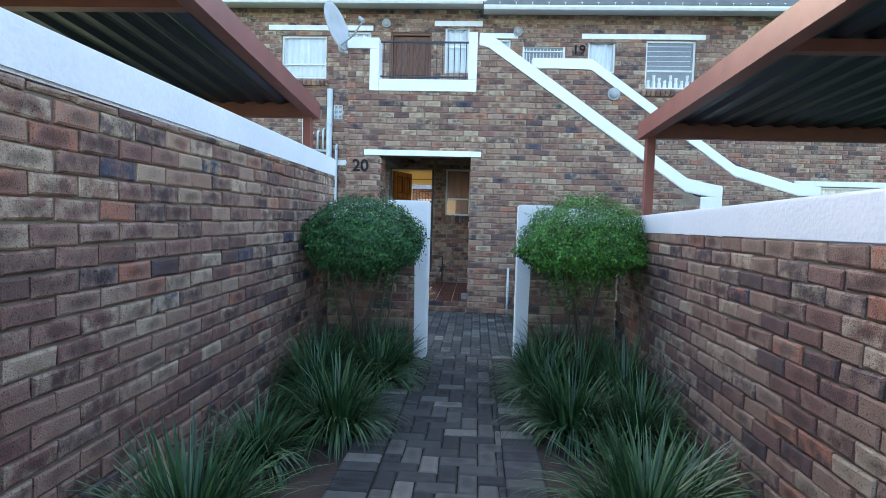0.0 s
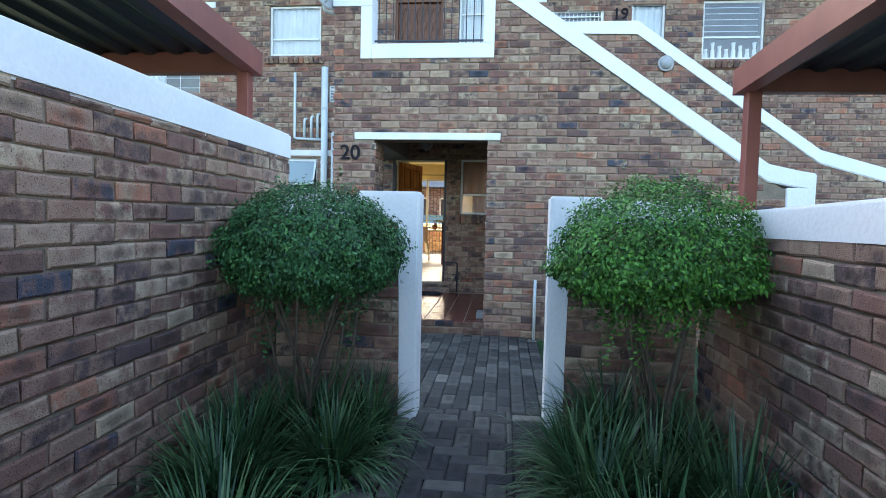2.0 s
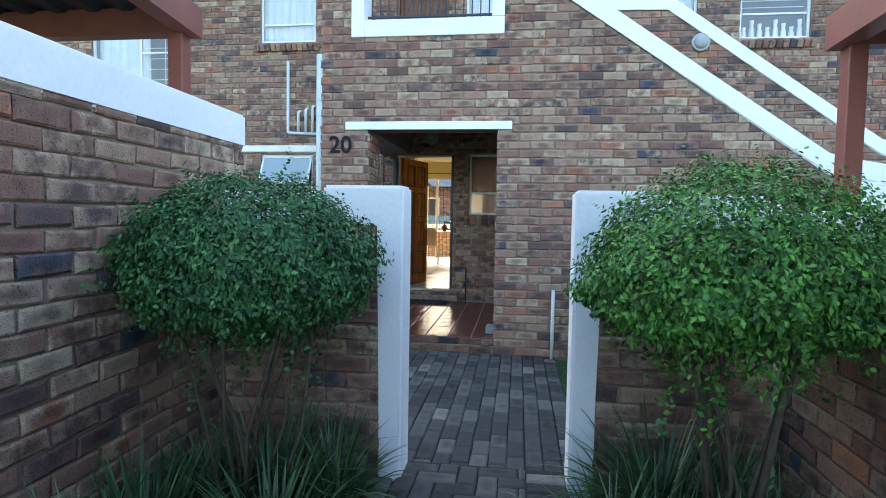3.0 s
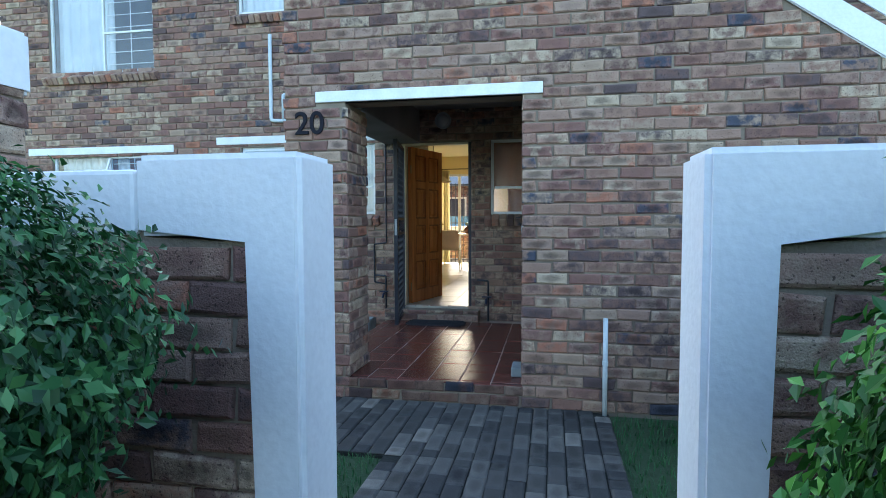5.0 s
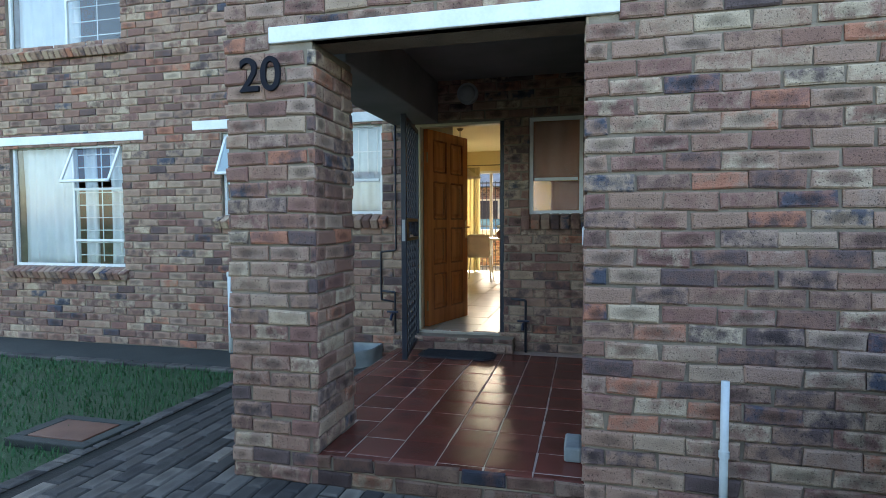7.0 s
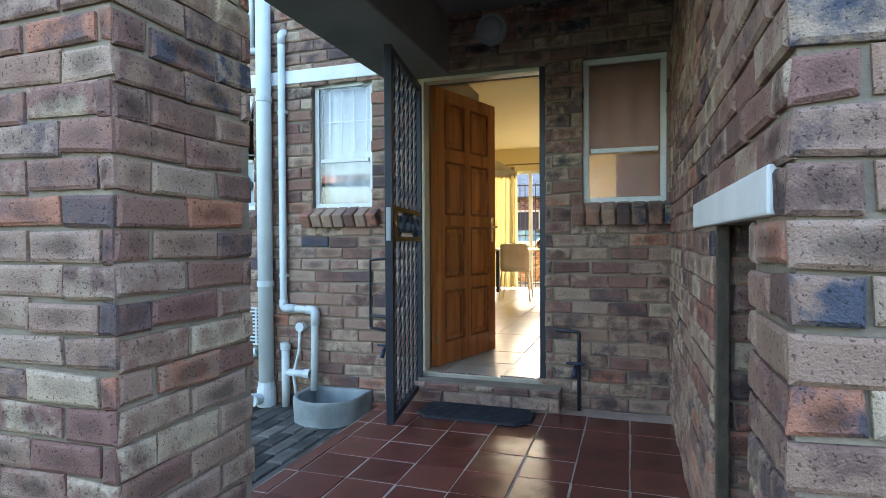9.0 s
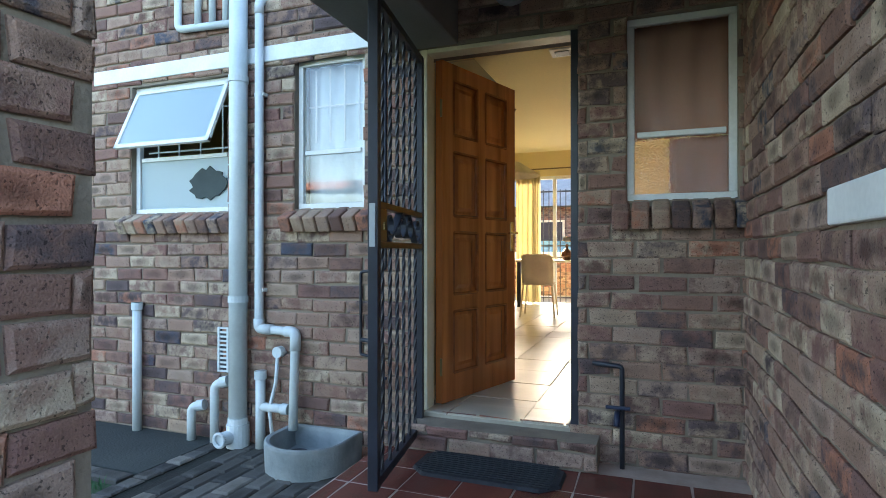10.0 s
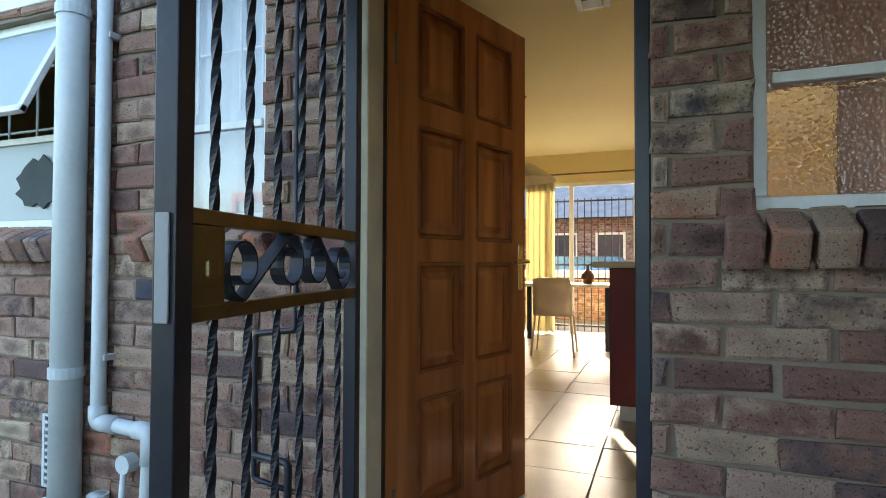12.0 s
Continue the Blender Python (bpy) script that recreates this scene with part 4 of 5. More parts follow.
# upper doors with trellis gates
def trellis(name, x0, x1, z0, z1, label):
    d = thing(name, (x0, BK, z0), label, "door", kind="structure")
    part("leaf", B(x0 + .04, BK + .09, z0, x1 - .04, BK + .13, z1 - .05, .004), M_DARKWOOD, d)
    for r in ((x0, z0, x0 + .04, z1), (x1 - .04, z0, x1, z1), (x0 + .04, z1 - .05, x1 - .04, z1)):
        part("frame", B(r[0], BK + .03, r[1], r[2], BK + .13, r[3], .004), M_DARKWOOD, d)
    for zz in (z0 + .25, z0 + 1.1):
        for xx in (x0 + .1, (x0 + x1) / 2 + .03):
            part("panel", B(xx, BK + .078, zz, xx + (x1 - x0) / 2 - .14, BK + .092, zz + .65, .01), M_DARKWOOD, d)
    n = 6
    for i in range(n):
        xa = x0 + .05 + (x1 - x0 - .1) * i / n
        xb = xa + (x1 - x0 - .1) / n
        k = 0
        z = z0
        while z + .3 < z1 - .04:
            for p, q in (((xa, z), (xb, z + .3)), ((xb, z), (xa, z + .3))):
                part("trellis_bar", rod(bmesh.new(), (p[0], BK + .05, p[1]), (q[0], BK + .05, q[1]), .007, 5), M_DARKWOOD, d)
            z += .3
    return d


trellis("door_upstairs", *UPDOOR[::2], UPDOOR[1], UPDOOR[3], "brown wooden balcony door behind a diamond trellis gate")
sd = thing("door_stair", (SIDEDOOR[0], BK, 3.1), "white framed stair door with dark upright bars", "door", kind="structure")
x0, z0, x1, z1 = SIDEDOOR
part("pane", B(x0 + .04, BK + .06, z0, x1 - .04, BK + .07, z1 - .04), M_GLASS, sd)
for r in ((x0, z0, x0 + .045, z1), (x1 - .045, z0, x1, z1), (x0 + .045, z1 - .05, x1 - .045, z1), (x0 + .045, z1 - .13, x1 - .045, z1 - .11)):
    part("frame", B(r[0], BK + .02, r[1], r[2], BK + .09, r[3], .004), M_WPAINT, sd)
for i in range(11):
    x = x0 + .08 + (x1 - x0 - .16) * i / 10
    part("bar", rod(bmesh.new(), (x, BK + .03, z0), (x, BK + .03, z1 - .05), .008, 6), M_WPAINT, sd)

# balcony rail
br = thing("balcony_rail", (.65, F + .12, 3.46), "thin black steel balcony railing", "railing")
part("top_rail", B(-.01, F + .105, 4.03, 1.32, F + .135, 4.055, .003), M_BLACK, br)
part("bottom_rail", B(-.01, F + .105, 3.52, 1.32, F + .135, 3.54, .003), M_BLACK, br)
for i in range(15):
    x = .04 + i * .0885
    part("baluster", rod(bmesh.new(), (x, F + .12, 3.461), (x, F + .12, 4.03), .007, 6), M_BLACK, br)

# numbers
def numeral(txt, x, z, y, size, label):
    cu = bpy.data.curves.new("numeral", "FONT")
    cu.body, cu.size, cu.extrude, cu.offset = txt, size, .008, .002 * size / .25
    tmp = new("numeral_curve", cu)
    bpy.context.view_layer.update()
    me = bpy.data.meshes.new_from_object(tmp.evaluated_get(bpy.context.evaluated_depsgraph_get()))
    bpy.data.objects.remove(tmp)
    me.materials.clear()
    me.materials.append(M_NUM)
    ob = new("house_number", me)
    ob.matrix_basis = Matrix.Translation((x, y, z)) @ Matrix.Rotation(math.pi / 2, 4, "X")
    return tagged(ob, label, "house number")


numeral("20", -.385, 2.09, F - .024, .25, "dark house number 20 on the brick pillar")
numeral("19", 3.24, 4.62, BK - .024, .25, "dark house number 19 on the upper wall")


def bulkhead(x, y, z, label, r=.1):
    b = thing("bulkhead_lamp", (x, y, z), label, "wall lamp")
    part("base", rod(bmesh.new(), (x, y, z), (x, y - .05, z), r, 20), M_RUBBER, b)
    dm = bmesh.new()
    bmesh.ops.create_uvsphere(dm, u_segments=16, v_segments=8, radius=r * .78)
    for v in dm.verts:
        v.co = Vector((x + v.co.x, y - .05 + v.co.y * .6, z + v.co.z))
    part("globe", dm, M_RUBBER, b, "grey ribbed glass globe", True)


bulkhead(3.84, S2 - .008, 3.67, "round grey bulkhead lamp on the stair wall", .11)
bulkhead(-.36, BK - .008, 5.17, "round pale bulkhead lamp beside the balcony door", .085)
bulkhead(2.19, BK - .008, 5.03, "round pale bulkhead lamp above the stair", .085)
bulkhead(.3, BK - .008, 2.62, "unlit round bulkhead lamp above the front door", .1)

# satellite dish
sdh = thing("satellite_dish", (-.60, F + .05, 3.9), "grey-white satellite dish on a wall bracket", "satellite dish")
DR = Matrix.Translation((-.66, F - .1, 4.18)) @ Vector((.92, -.28, .28)).to_track_quat("Z", "Y").to_matrix().to_4x4()
dish = bmesh.new()
rings = []
for j in range(7):
    rr = .33 * j / 6
    rings.append([dish.verts.new((rr * math.cos(a * math.pi / 14), rr * 1.12 * math.sin(a * math.pi / 14), .35 * rr * rr)) for a in range(28)] if j else [dish.verts.new((0, 0, 0))])
for i in range(28):
    dish.faces.new((rings[0][0], rings[1][i], rings[1][(i + 1) % 28]))
for p, q in zip(rings[1:], rings[2:]):
    for i in range(28):
        dish.faces.new((p[i], q[i], q[(i + 1) % 28], p[(i + 1) % 28]))
dish.transform(DR)
part("reflector", dish, M_RUBBER, sdh, "pale grey pressed dish", True).modifiers.new("thick", "SOLIDIFY").thickness = .006
part("bracket", pipe(bmesh.new(), [(-.48, F + .1, 3.85), (-.62, F + .05, 3.88), (-.64, F - .02, 4.18)], .018), M_PIPE, sdh)
part("feed_arm", pipe(bmesh.new(), [(-.58, F - .12, 3.9), (-.35, F - .25, 4.02), (-.20, F - .32, 4.20)], .012), M_RUBBER, sdh)
part("feed_horn", rod(bmesh.new(), (-.19, F - .33, 4.19), (-.26, F - .29, 4.25), .03, 10), M_RUBBER, sdh)

# ---- plumbing on the house wall ----
PY = BK - .075
sp = thing("soil_pipe", (-1.44, PY, 0), "thick pale plastic soil pipe down the house wall", "pipe")
part("pipe", pipe(bmesh.new(), [(-1.44, PY, .0), (-1.44, PY, 3.88)], .056, 18), M_PIPE, sp, "", True)
for z in (.16, .92, 2.3, 3.2):
    part("collar", rod(bmesh.new(), (-1.44, PY, z - .02), (-1.44, PY, z + .02), .062, 18), M_PIPE, sp)
part("socket", rod(bmesh.new(), (-1.44, PY, .0), (-1.44, PY, .14), .07, 18), M_PIPE, sp)
ring = bmesh.new()
for k in range(20):
    a, b = 2 * math.pi * k / 20, 2 * math.pi * (k + 1) / 20
    rod(ring, (-1.47 + .04 * math.cos(a), PY - .13, .07 + .04 * math.sin(a)), (-1.47 + .04 * math.cos(b), PY - .13, .07 + .04 * math.sin(b)), .011, 8)
part("access_branch", rod(bmesh.new(), (-1.45, PY - .03, .07), (-1.47, PY - .12, .07), .043, 16), M_PIPE, sp)
part("access_ring", ring, M_PIPE, sp, "rounded rim of the access cap", True)
wp = thing("waste_pipe", (-1.3, BK - .05, .12), "thin white waste pipe bent into the gully", "pipe")
part("pipe", pipe(bmesh.new(), [(-1.3, BK - .05, 2.72), (-1.3, BK - .05, .74), (-1.03, BK - .05, .73), (-1.02, BK - .09, .15)], .027, 14), M_PIPE, wp, "", True)
part("elbow", pipe(bmesh.new(), [(-1.3, BK - .05, .8), (-1.3, BK - .05, .74), (-1.2, BK - .05, .737)], .033, 14), M_PIPE, wp, "", True)
part("elbow", pipe(bmesh.new(), [(-1.1, BK - .05, .732), (-1.03, BK - .05, .73), (-1.028, BK - .055, .62)], .033, 14), M_PIPE, wp, "", True)
part("top_bend", pipe(bmesh.new(), [(-1.3, BK - .05, 2.70), (-1.3, BK - .05, 2.78), (-1.3, BK + .0, 2.8)], .029, 14), M_PIPE, wp, "", True)
for z in (.98, 2.2):
    part("clip", B(-1.335, BK - .055, z - .012, -1.265, BK - .001, z + .012, .003), M_PIPE, wp)


def stub(pts, r, label):
    t = thing("pipe_stub", pts[0], label, "pipe", "pipe stubs by the gully")
    part("pipe", pipe(bmesh.new(), pts, r, 12), M_PIPE, t, "", True)
    a, b = Vector(pts[-1]), Vector(pts[-2])
    part("collar", rod(bmesh.new(), a + (b - a).normalized() * .05, a, r * 1.25, 12), M_PIPE, t)


stub([(-1.82, BK - .07, -.01), (-1.82, BK - .07, .21), (-1.73, BK - .05, .225)], .028, "short white bent pipe stub from the paving")
stub([(-1.63, BK - .07, -.01), (-1.63, BK - .07, .37), (-1.54, BK - .05, .395)], .028, "white bent pipe stub from the paving")
stub([(-1.28, BK - .06, -.01), (-1.28, BK - .06, .48)], .03, "capped white standpipe beside the soil pipe")
stub([(-1.28, BK - .06, .26), (-1.07, BK - .06, .26)], .027, "white branch pipe with an elbow")
stub([(-2.32, BK - .05, -.01), (-2.32, BK - .05, .87)], .03, "upright white pipe against the house wall")
hz = thing("hose", (-1.17, BK - .03, 0), "thin white hose from a wall outlet", "hose")
part("outlet", rod(bmesh.new(), (-1.16, BK - .001, .6), (-1.16, BK - .06, .6), .035, 14), M_PIPE, hz)
part("tube", pipe(bmesh.new(), [(-1.16, BK - .05, .59), (-1.165, BK - .06, .42), (-1.21, BK - .065, .25), (-1.17, BK - .07, -.01)], .011, 8), M_PIPE, hz, "", True)


def airbrick(x0, x1, z0, z1, label):
    v = thing("air_vent", (x0, BK, z0), label, "vent")
    part("backing", B(x0, BK - .014, z0, x1, BK + .01, z1), M_BLACK, v)
    for xx in (x0, (x0 + x1) / 2 - .007, x1 - .014):
        part("rib", B(xx, BK - .024, z0, xx + .014, BK - .0145, z1), M_PIPE, v)
    n = 10
    for i in range(n + 1):
        z = z0 + (z1 - z0 - .012) * i / n
        part("slat", B(x0 + .001, BK - .022, z, x1 - .001, BK - .0142, z + .012), M_PIPE, v)


airbrick(-1.65, -1.49, .44, .73, "white slotted air vent low in the brick wall")
airbrick(-1.37, -1.2, 3.32, 3.58, "white slotted air vent high in the brick wall")
up = thing("upper_waste_pipes", (-1.97, BK - .04, 2.7), "white waste pipes branching on the upper wall", "pipe")
part("main", pipe(bmesh.new(), [(-1.97, BK - .04, 3.8), (-1.97, BK - .04, 2.7), (-1.49, BK - .04, 2.68)], .024, 10), M_PIPE, up, "", True)
for x, h in ((-1.80, 3.02), (-1.68, 3.06), (-1.57, 3.1)):
    part("riser", pipe(bmesh.new(), [(x, BK - .04, 2.7), (x, BK - .04, h), (x + .03, BK + .0, h + .02)], .022, 10), M_PIPE, up, "", True)

# gully and taps
gy = thing("gully", (-1.0, 11.1, 0), "pale cement drain gully with a rounded front", "drain")
gb = bmesh.new()
inn = []
outline = [(-1.08, BK - .01)] + [(-.835 + .245 * math.cos(a), 11.12 + .23 * math.sin(a)) for a in [math.pi + math.pi * i / 24 for i in range(25)]] + [(-.59, BK - .01)]
ctr = Vector((-.80, 11.1))
for z, k in ((0.0, .97), (.15, 1.0), (.165, .985), (.17, .95), (.165, .88), (.145, .86), (.05, .8)):
    inn.append([gb.verts.new((ctr.x + (x - ctr.x) * k, ctr.y + (y - ctr.y) * k, z)) for x, y in outline])
for p, q in zip(inn, inn[1:]):
    for i in range(len(p)):
        gb.faces.new((p[i], p[(i + 1) % len(p)], q[(i + 1) % len(p)], q[i]))
gb.faces.new(inn[-1])
part("basin", gb, M_TUB, gy)
part("grate", rod(bmesh.new(), (-.93, 11.16, .0505), (-.93, 11.16, .058), .06, 14), M_BLACK, gy, "dark drain hole")


def tap(x, z, y, label, zbase):
    t = thing("tap", (x, y, zbase), label, "tap")
    part("riser", pipe(bmesh.new(), [(x, y, zbase), (x, y, z + .22), (x - .14, y, z + .23)], .012, 8), M_BLACK, t, "", True)
    part("body", pipe(bmesh.new(), [(x - .02, y, z), (x - .02, y - .05, z), (x - .02, y - .08, z - .05)], .015, 8), M_LID, t, "", True)
    part("handle", B(x - .075, y - .045, z + .02, x + .04, y - .025, z + .036, .004), M_LID, t, "blue tap handle")


tap(-.44, .48, BK - .05, "outdoor tap on a dark pipe above the gully", .2)
tap(.86, .44, BK - .06, "outdoor tap on a dark pipe beside the doorstep", .166)
dk = thing("conduit", (-.5, BK - .02, .6), "thin dark conduit running down the wall", "conduit")
part("run", pipe(bmesh.new(), [(-.44, BK - .02, 2.4), (-.44, BK - .02, 1.12), (-.60, BK - .02, 1.10), (-.60, BK - .02, .62), (-.46, BK - .02, .6)], .009, 6), M_BLACK, dk, "", True)
pr = thing("pipe_post", (2.0, F - .04, 0), "slim white pipe standing against the front wall", "pipe")
part("pipe", pipe(bmesh.new(), [(2.0, F - .04, -.03), (2.0, F - .04, .70)], .018, 10), M_PIPE, pr, "", True)
part("collar", rod(bmesh.new(), (2.0, F - .04, .36), (2.0, F - .04, .39), .022, 10), M_PIPE, pr)

# doormat
dm = thing("doormat", (.26, 11.0, .17), "dark rubber doormat with clipped corners on the tiles", "doormat")
pts = [(-.10, 10.92), (-.02, 10.84), (.54, 10.84), (.62, 10.92), (.62, 11.09), (.54, 11.15), (-.02, 11.15), (-.10, 11.09)]
mb = bmesh.new()
lo = [mb.verts.new((x, y, .168)) for x, y in pts]
hi = [mb.verts.new((.26 + (x - .26) * .97, 11.0 + (y - 11.0) * .95, .182)) for x, y in pts]
mb.faces.new(lo)
mb.faces.new(hi)
for i in range(8):
    mb.faces.new((lo[i], lo[(i + 1) % 8], hi[(i + 1) % 8], hi[i]))
part("pad", mb, M_MATRUB, dm)
for i in range(11):
    part("rib", B(-.06, 10.87 + i * .025, .1822, .58, 10.88 + i * .025, .187, .002), M_MATRUB, dm)

solo("loose_brick", B(1.305, 8.86, .1665, 1.393, 9.07, .245, .012), M_TUB, "pale grey painted brick lying against the porch wall", "brick")

# ---- living room things ----
def chair(x, y, rz):
    m = pose(x, y, .331, 0, 0, rz)
    c = thing("dining_chair", (0, 0, 0), "cream moulded plastic dining chair at the table", "chair", "chairs round the table")
    s = B(-.21, -.21, .43, .21, .21, .46, .015)
    part("seat", s, M_PLASTIC, c)
    b = bmesh.new()
    rows = []
    for j in range(6):
        z = .45 + .40 * j / 5
        rows.append([b.verts.new((-.21 + .42 * i / 6 * (1 - .06 * (j == 5)), -.2 - .05 * j / 5 + .03 * (1 - ((i - 3) / 3) ** 2) * -1, z - (.02 if j == 5 and i in (0, 6) else 0))) for i in range(7)])
    for p, q in zip(rows, rows[1:]):
        for i in range(6):
            b.faces.new((p[i], p[i + 1], q[i + 1], q[i]))
    part("backrest", b, M_PLASTIC, c, "", True).modifiers.new("thick", "SOLIDIFY").thickness = .012
    for sx in (-1, 1):
        for sy in (-1, 1):
            part("leg", rod(bmesh.new(), (sx * .19, sy * .19, .43), (sx * .23, sy * .23, 0), .012, 8), M_PLASTIC, c)
    c.matrix_basis = m
    return c


ch = chair(-.48, 16.1, 4)
copy_thing(ch, pose(-1.35, 16.9, .331, 0, 0, -90))
tb = thing("dining_table", (-.5, 16.8, .331), "pale topped dining table with dark legs", "table")
part("tabletop", B(-1.1, 16.4, 1.06, .12, 17.3, 1.09, .008), M_PLASTIC, tb)
for x in (-1.05, .03):
    for y in (16.45, 17.2):
        part("leg", B(x, y, .331, x + .06, y + .06, 1.06, .005), M_BLACK, tb, "dark table leg")
vs = bmesh.new()
for z0, r0, z1, r1 in ((1.091, .05, 1.15, .085), (1.15, .085, 1.21, .07), (1.21, .07, 1.26, .02), (1.26, .02, 1.32, .015)):
    rod(vs, (-.2, 16.75, z0), (-.2, 16.75, z1), r0, 14, r1)
solo("vase", vs, M_DARKWOOD, "brown gourd vase on the dining table", "vase")
ct = thing("kitchen_counter", (1.0, 13.7, .331), "dark red breakfast counter with a pale top", "counter")
part("body", B(.34, 13.55, .43, 1.6, 14.1, 1.31, .004), M_COUNTER, ct)
part("plinth", B(.40, 13.58, .331, 1.6, 14.07, .43), M_WPAINT, ct, "white plinth")
part("worktop", B(.24, 13.48, 1.31, 1.65, 14.2, 1.35, .01), M_PLASTIC, ct, "pale worktop")
PLX, PLY = -.60, 15.0
pl = thing("pendant_lamp", (PLX, PLY, 2.92), "pendant lamp with a wide pleated pale shade on a chain", "pendant lamp")
part("chain", rod(bmesh.new(), (PLX, PLY, 2.27), (PLX, PLY, 2.92), .007, 8), M_BRASS, pl)
part("canopy", rod(bmesh.new(), (PLX, PLY, 2.88), (PLX, PLY, 2.919), .03, 14, .06), M_BRASS, pl)
shd = bmesh.new()
top, bot = [], []
for i in range(64):
    a = 2 * math.pi * i / 64
    k = 1 + (.05 if i % 2 else 0)
    top.append(shd.verts.new((PLX + .10 * k * math.cos(a), PLY + .10 * k * math.sin(a), 2.28)))
    bot.append(shd.verts.new((PLX + .33 * k * math.cos(a), PLY + .33 * k * math.sin(a), 2.12)))
for i in range(64):
    shd.faces.new((top[i], top[(i + 1) % 64], bot[(i + 1) % 64], bot[i]))
part("shade", shd, M_PLASTIC, pl, "pleated pale shade").modifiers.new("thick", "SOLIDIFY").thickness = .003
for xa, xb, n in ((-1.55, -1.29, 3), (-1.22, -.80, 5)):
    curtain(xa, xb, .36, 2.56, 17.85, M_CREAM, "cream curtain length gathered beside the patio door", n, .045)
curtain(-2.6, -1.5, .36, 2.56, 17.85, M_CREAM, "cream curtain along the living room wall", 7, .04)
rodc = rod(bmesh.new(), (-2.7, 17.9, 2.6), (.9, 17.9, 2.62), .012, 8)
solo("curtain_rail", rodc, M_BRASS, "thin curtain rail above the patio door", "curtain rail")
df = thing("ceiling_vent", (.28, 13.2, 2.92), "small square ceiling fitting", "ceiling fitting")
part("plate", B(.18, 13.1, 2.895, .38, 13.3, 2.919, .006), M_WPAINT, df)
part("slot", B(.22, 13.14, 2.888, .34, 13.26, 2.894, .003), M_BLACK, df)
# patio door and its bars
pd = thing("patio_door", (-.34, 18.05, .33), "white patio door frame behind black burglar bars", "door", kind="structure")
for r in ((-2.6, .33, -2.55, 2.5), (-1.0, .33, -.95, 2.45), (.27, .33, .32, 2.5), (-2.55, 2.45, .27, 2.5), (-.62, .33, -.56, 2.45)):
    part("frame", B(r[0], 18.02, r[1], r[2], 18.1, r[3], .004), M_WPAINT, pd)
for i in range(13):
    x = -.93 + i * .098
    part("bar", rod(bmesh.new(), (x, 18.3, .33), (x, 18.3, 2.3), .008, 6), M_BLACK, pd)
for z in (.4, 1.1, 1.3, 2.25):
    part("rail", B(-.97, 18.29, z, .29, 18.31, z + .025), M_BLACK, pd)
# beyond the patio
patio = structure("patio_wall", B(-5, 20.8, -.1, 5, 21.0, 1.05), M_MORTAR, "low orange brick patio wall")
bricks(patio, (0, 20.8, 0), (1, 0, 0), -3.2, 1.6, .25, 1.05, [], lambda u, z: False, None, 61)
structure("coping_patio", B(-5.02, 20.78, 1.05, 5.02, 21.02, 1.2, .01), M_WHITE, "white coping of the patio wall", "coping")
structure("patio_paving", B(-4, 18.2, -.1, 4, 20.8, .25), M_CONC, "pale patio paving", "paving")
nh = thing("neighbour_house", (0, 30, 0), "brick bungalow with a grey tiled roof beyond the patio", "house")
nw = part("wall", B(-9, 30, -.1, 9, 36, 3.0), M_MORTAR, nh)
bricks(nw, (0, 30, 0), (1, 0, 0), -5.5, 2.0, .6, 2.9, [], lambda u, z: False, None, 62)
part("roof", prism(bmesh.new(), [(29.4, 2.9), (33, 5.0), (36.6, 2.9)], "x", -9.4, 9.4), M_ROOF, nh)
for x in (-3.2, -1.6, .2):
    wv = part("window", B(x, 29.95, 1.4, x + 1.0, 30.02, 2.4, .01), M_PLASTIC, nh)
    part("pane", B(x + .08, 29.93, 1.48, x + .92, 29.945, 2.32), M_BLACK, wv)
cr = thing("parked_car", (-1.2, 24.5, 0), "blue parked car behind the patio wall", "car")
part("body", B(-3.2, 23.7, .25, .8, 25.4, .95, .12), M_CAR, cr)
part("cabin", prism(bmesh.new(), [(-2.6, .93), (-2.0, 1.5), (-.4, 1.5), (.3, .93)], "y", 23.85, 25.25), M_CAR, cr)
for x in (-2.4, 0):
    part("wheel", rod(bmesh.new(), (x, 23.66, .3), (x, 23.9, .3), .3, 18), M_BLACK, cr)
    part("wheel", rod(bmesh.new(), (x, 25.2, .3), (x, 25.44, .3), .3, 18), M_BLACK, cr)

# ---- outside things ----
bn = thing("wheelie_bin", (2.85, 8.2, 0), "black wheelie bin with a dark blue lid against the wall", "bin")
BN = pose(2.89, 8.14, -.04, 0, 0, -12)


def bp_(name, bm, material, parent=bn, label=""):
    bm.transform(BN)
    return part(name, bm, material, parent, label)


bb = bmesh.new()
lo = [bb.verts.new(p) for p in ((-.23, -.25, .03), (.23, -.25, .03), (.23, .22, .03), (-.23, .22, .03))]
hi = [bb.verts.new(p) for p in ((-.29, -.33, .86), (.29, -.33, .86), (.29, .28, .90), (-.29, .28, .90))]
bb.faces.new(lo)
bb.faces.new(hi)
for i in range(4):
    bb.faces.new((lo[i], lo[(i + 1) % 4], hi[(i + 1) % 4], hi[i]))
bmesh.ops.bevel(bb, geom=list(bb.edges), offset=.02, segments=2, affect="EDGES")
bp_("body", bb, M_BIN)
bp_("rim", B(-.305, -.35, .84, .305, .29, .875, .01), M_BIN)
ld = prism(bmesh.new(), [(-.37, .88), (-.37, .92), (-.2, .965), (.2, 1.0), (.3, .97), (.3, .89)], "x", -.31, .31)
bmesh.ops.bevel(ld, geom=list(ld.edges), offset=.015, segments=2, affect="EDGES")
bp_("lid", ld, M_LID, bn, "dark blue hinged lid")
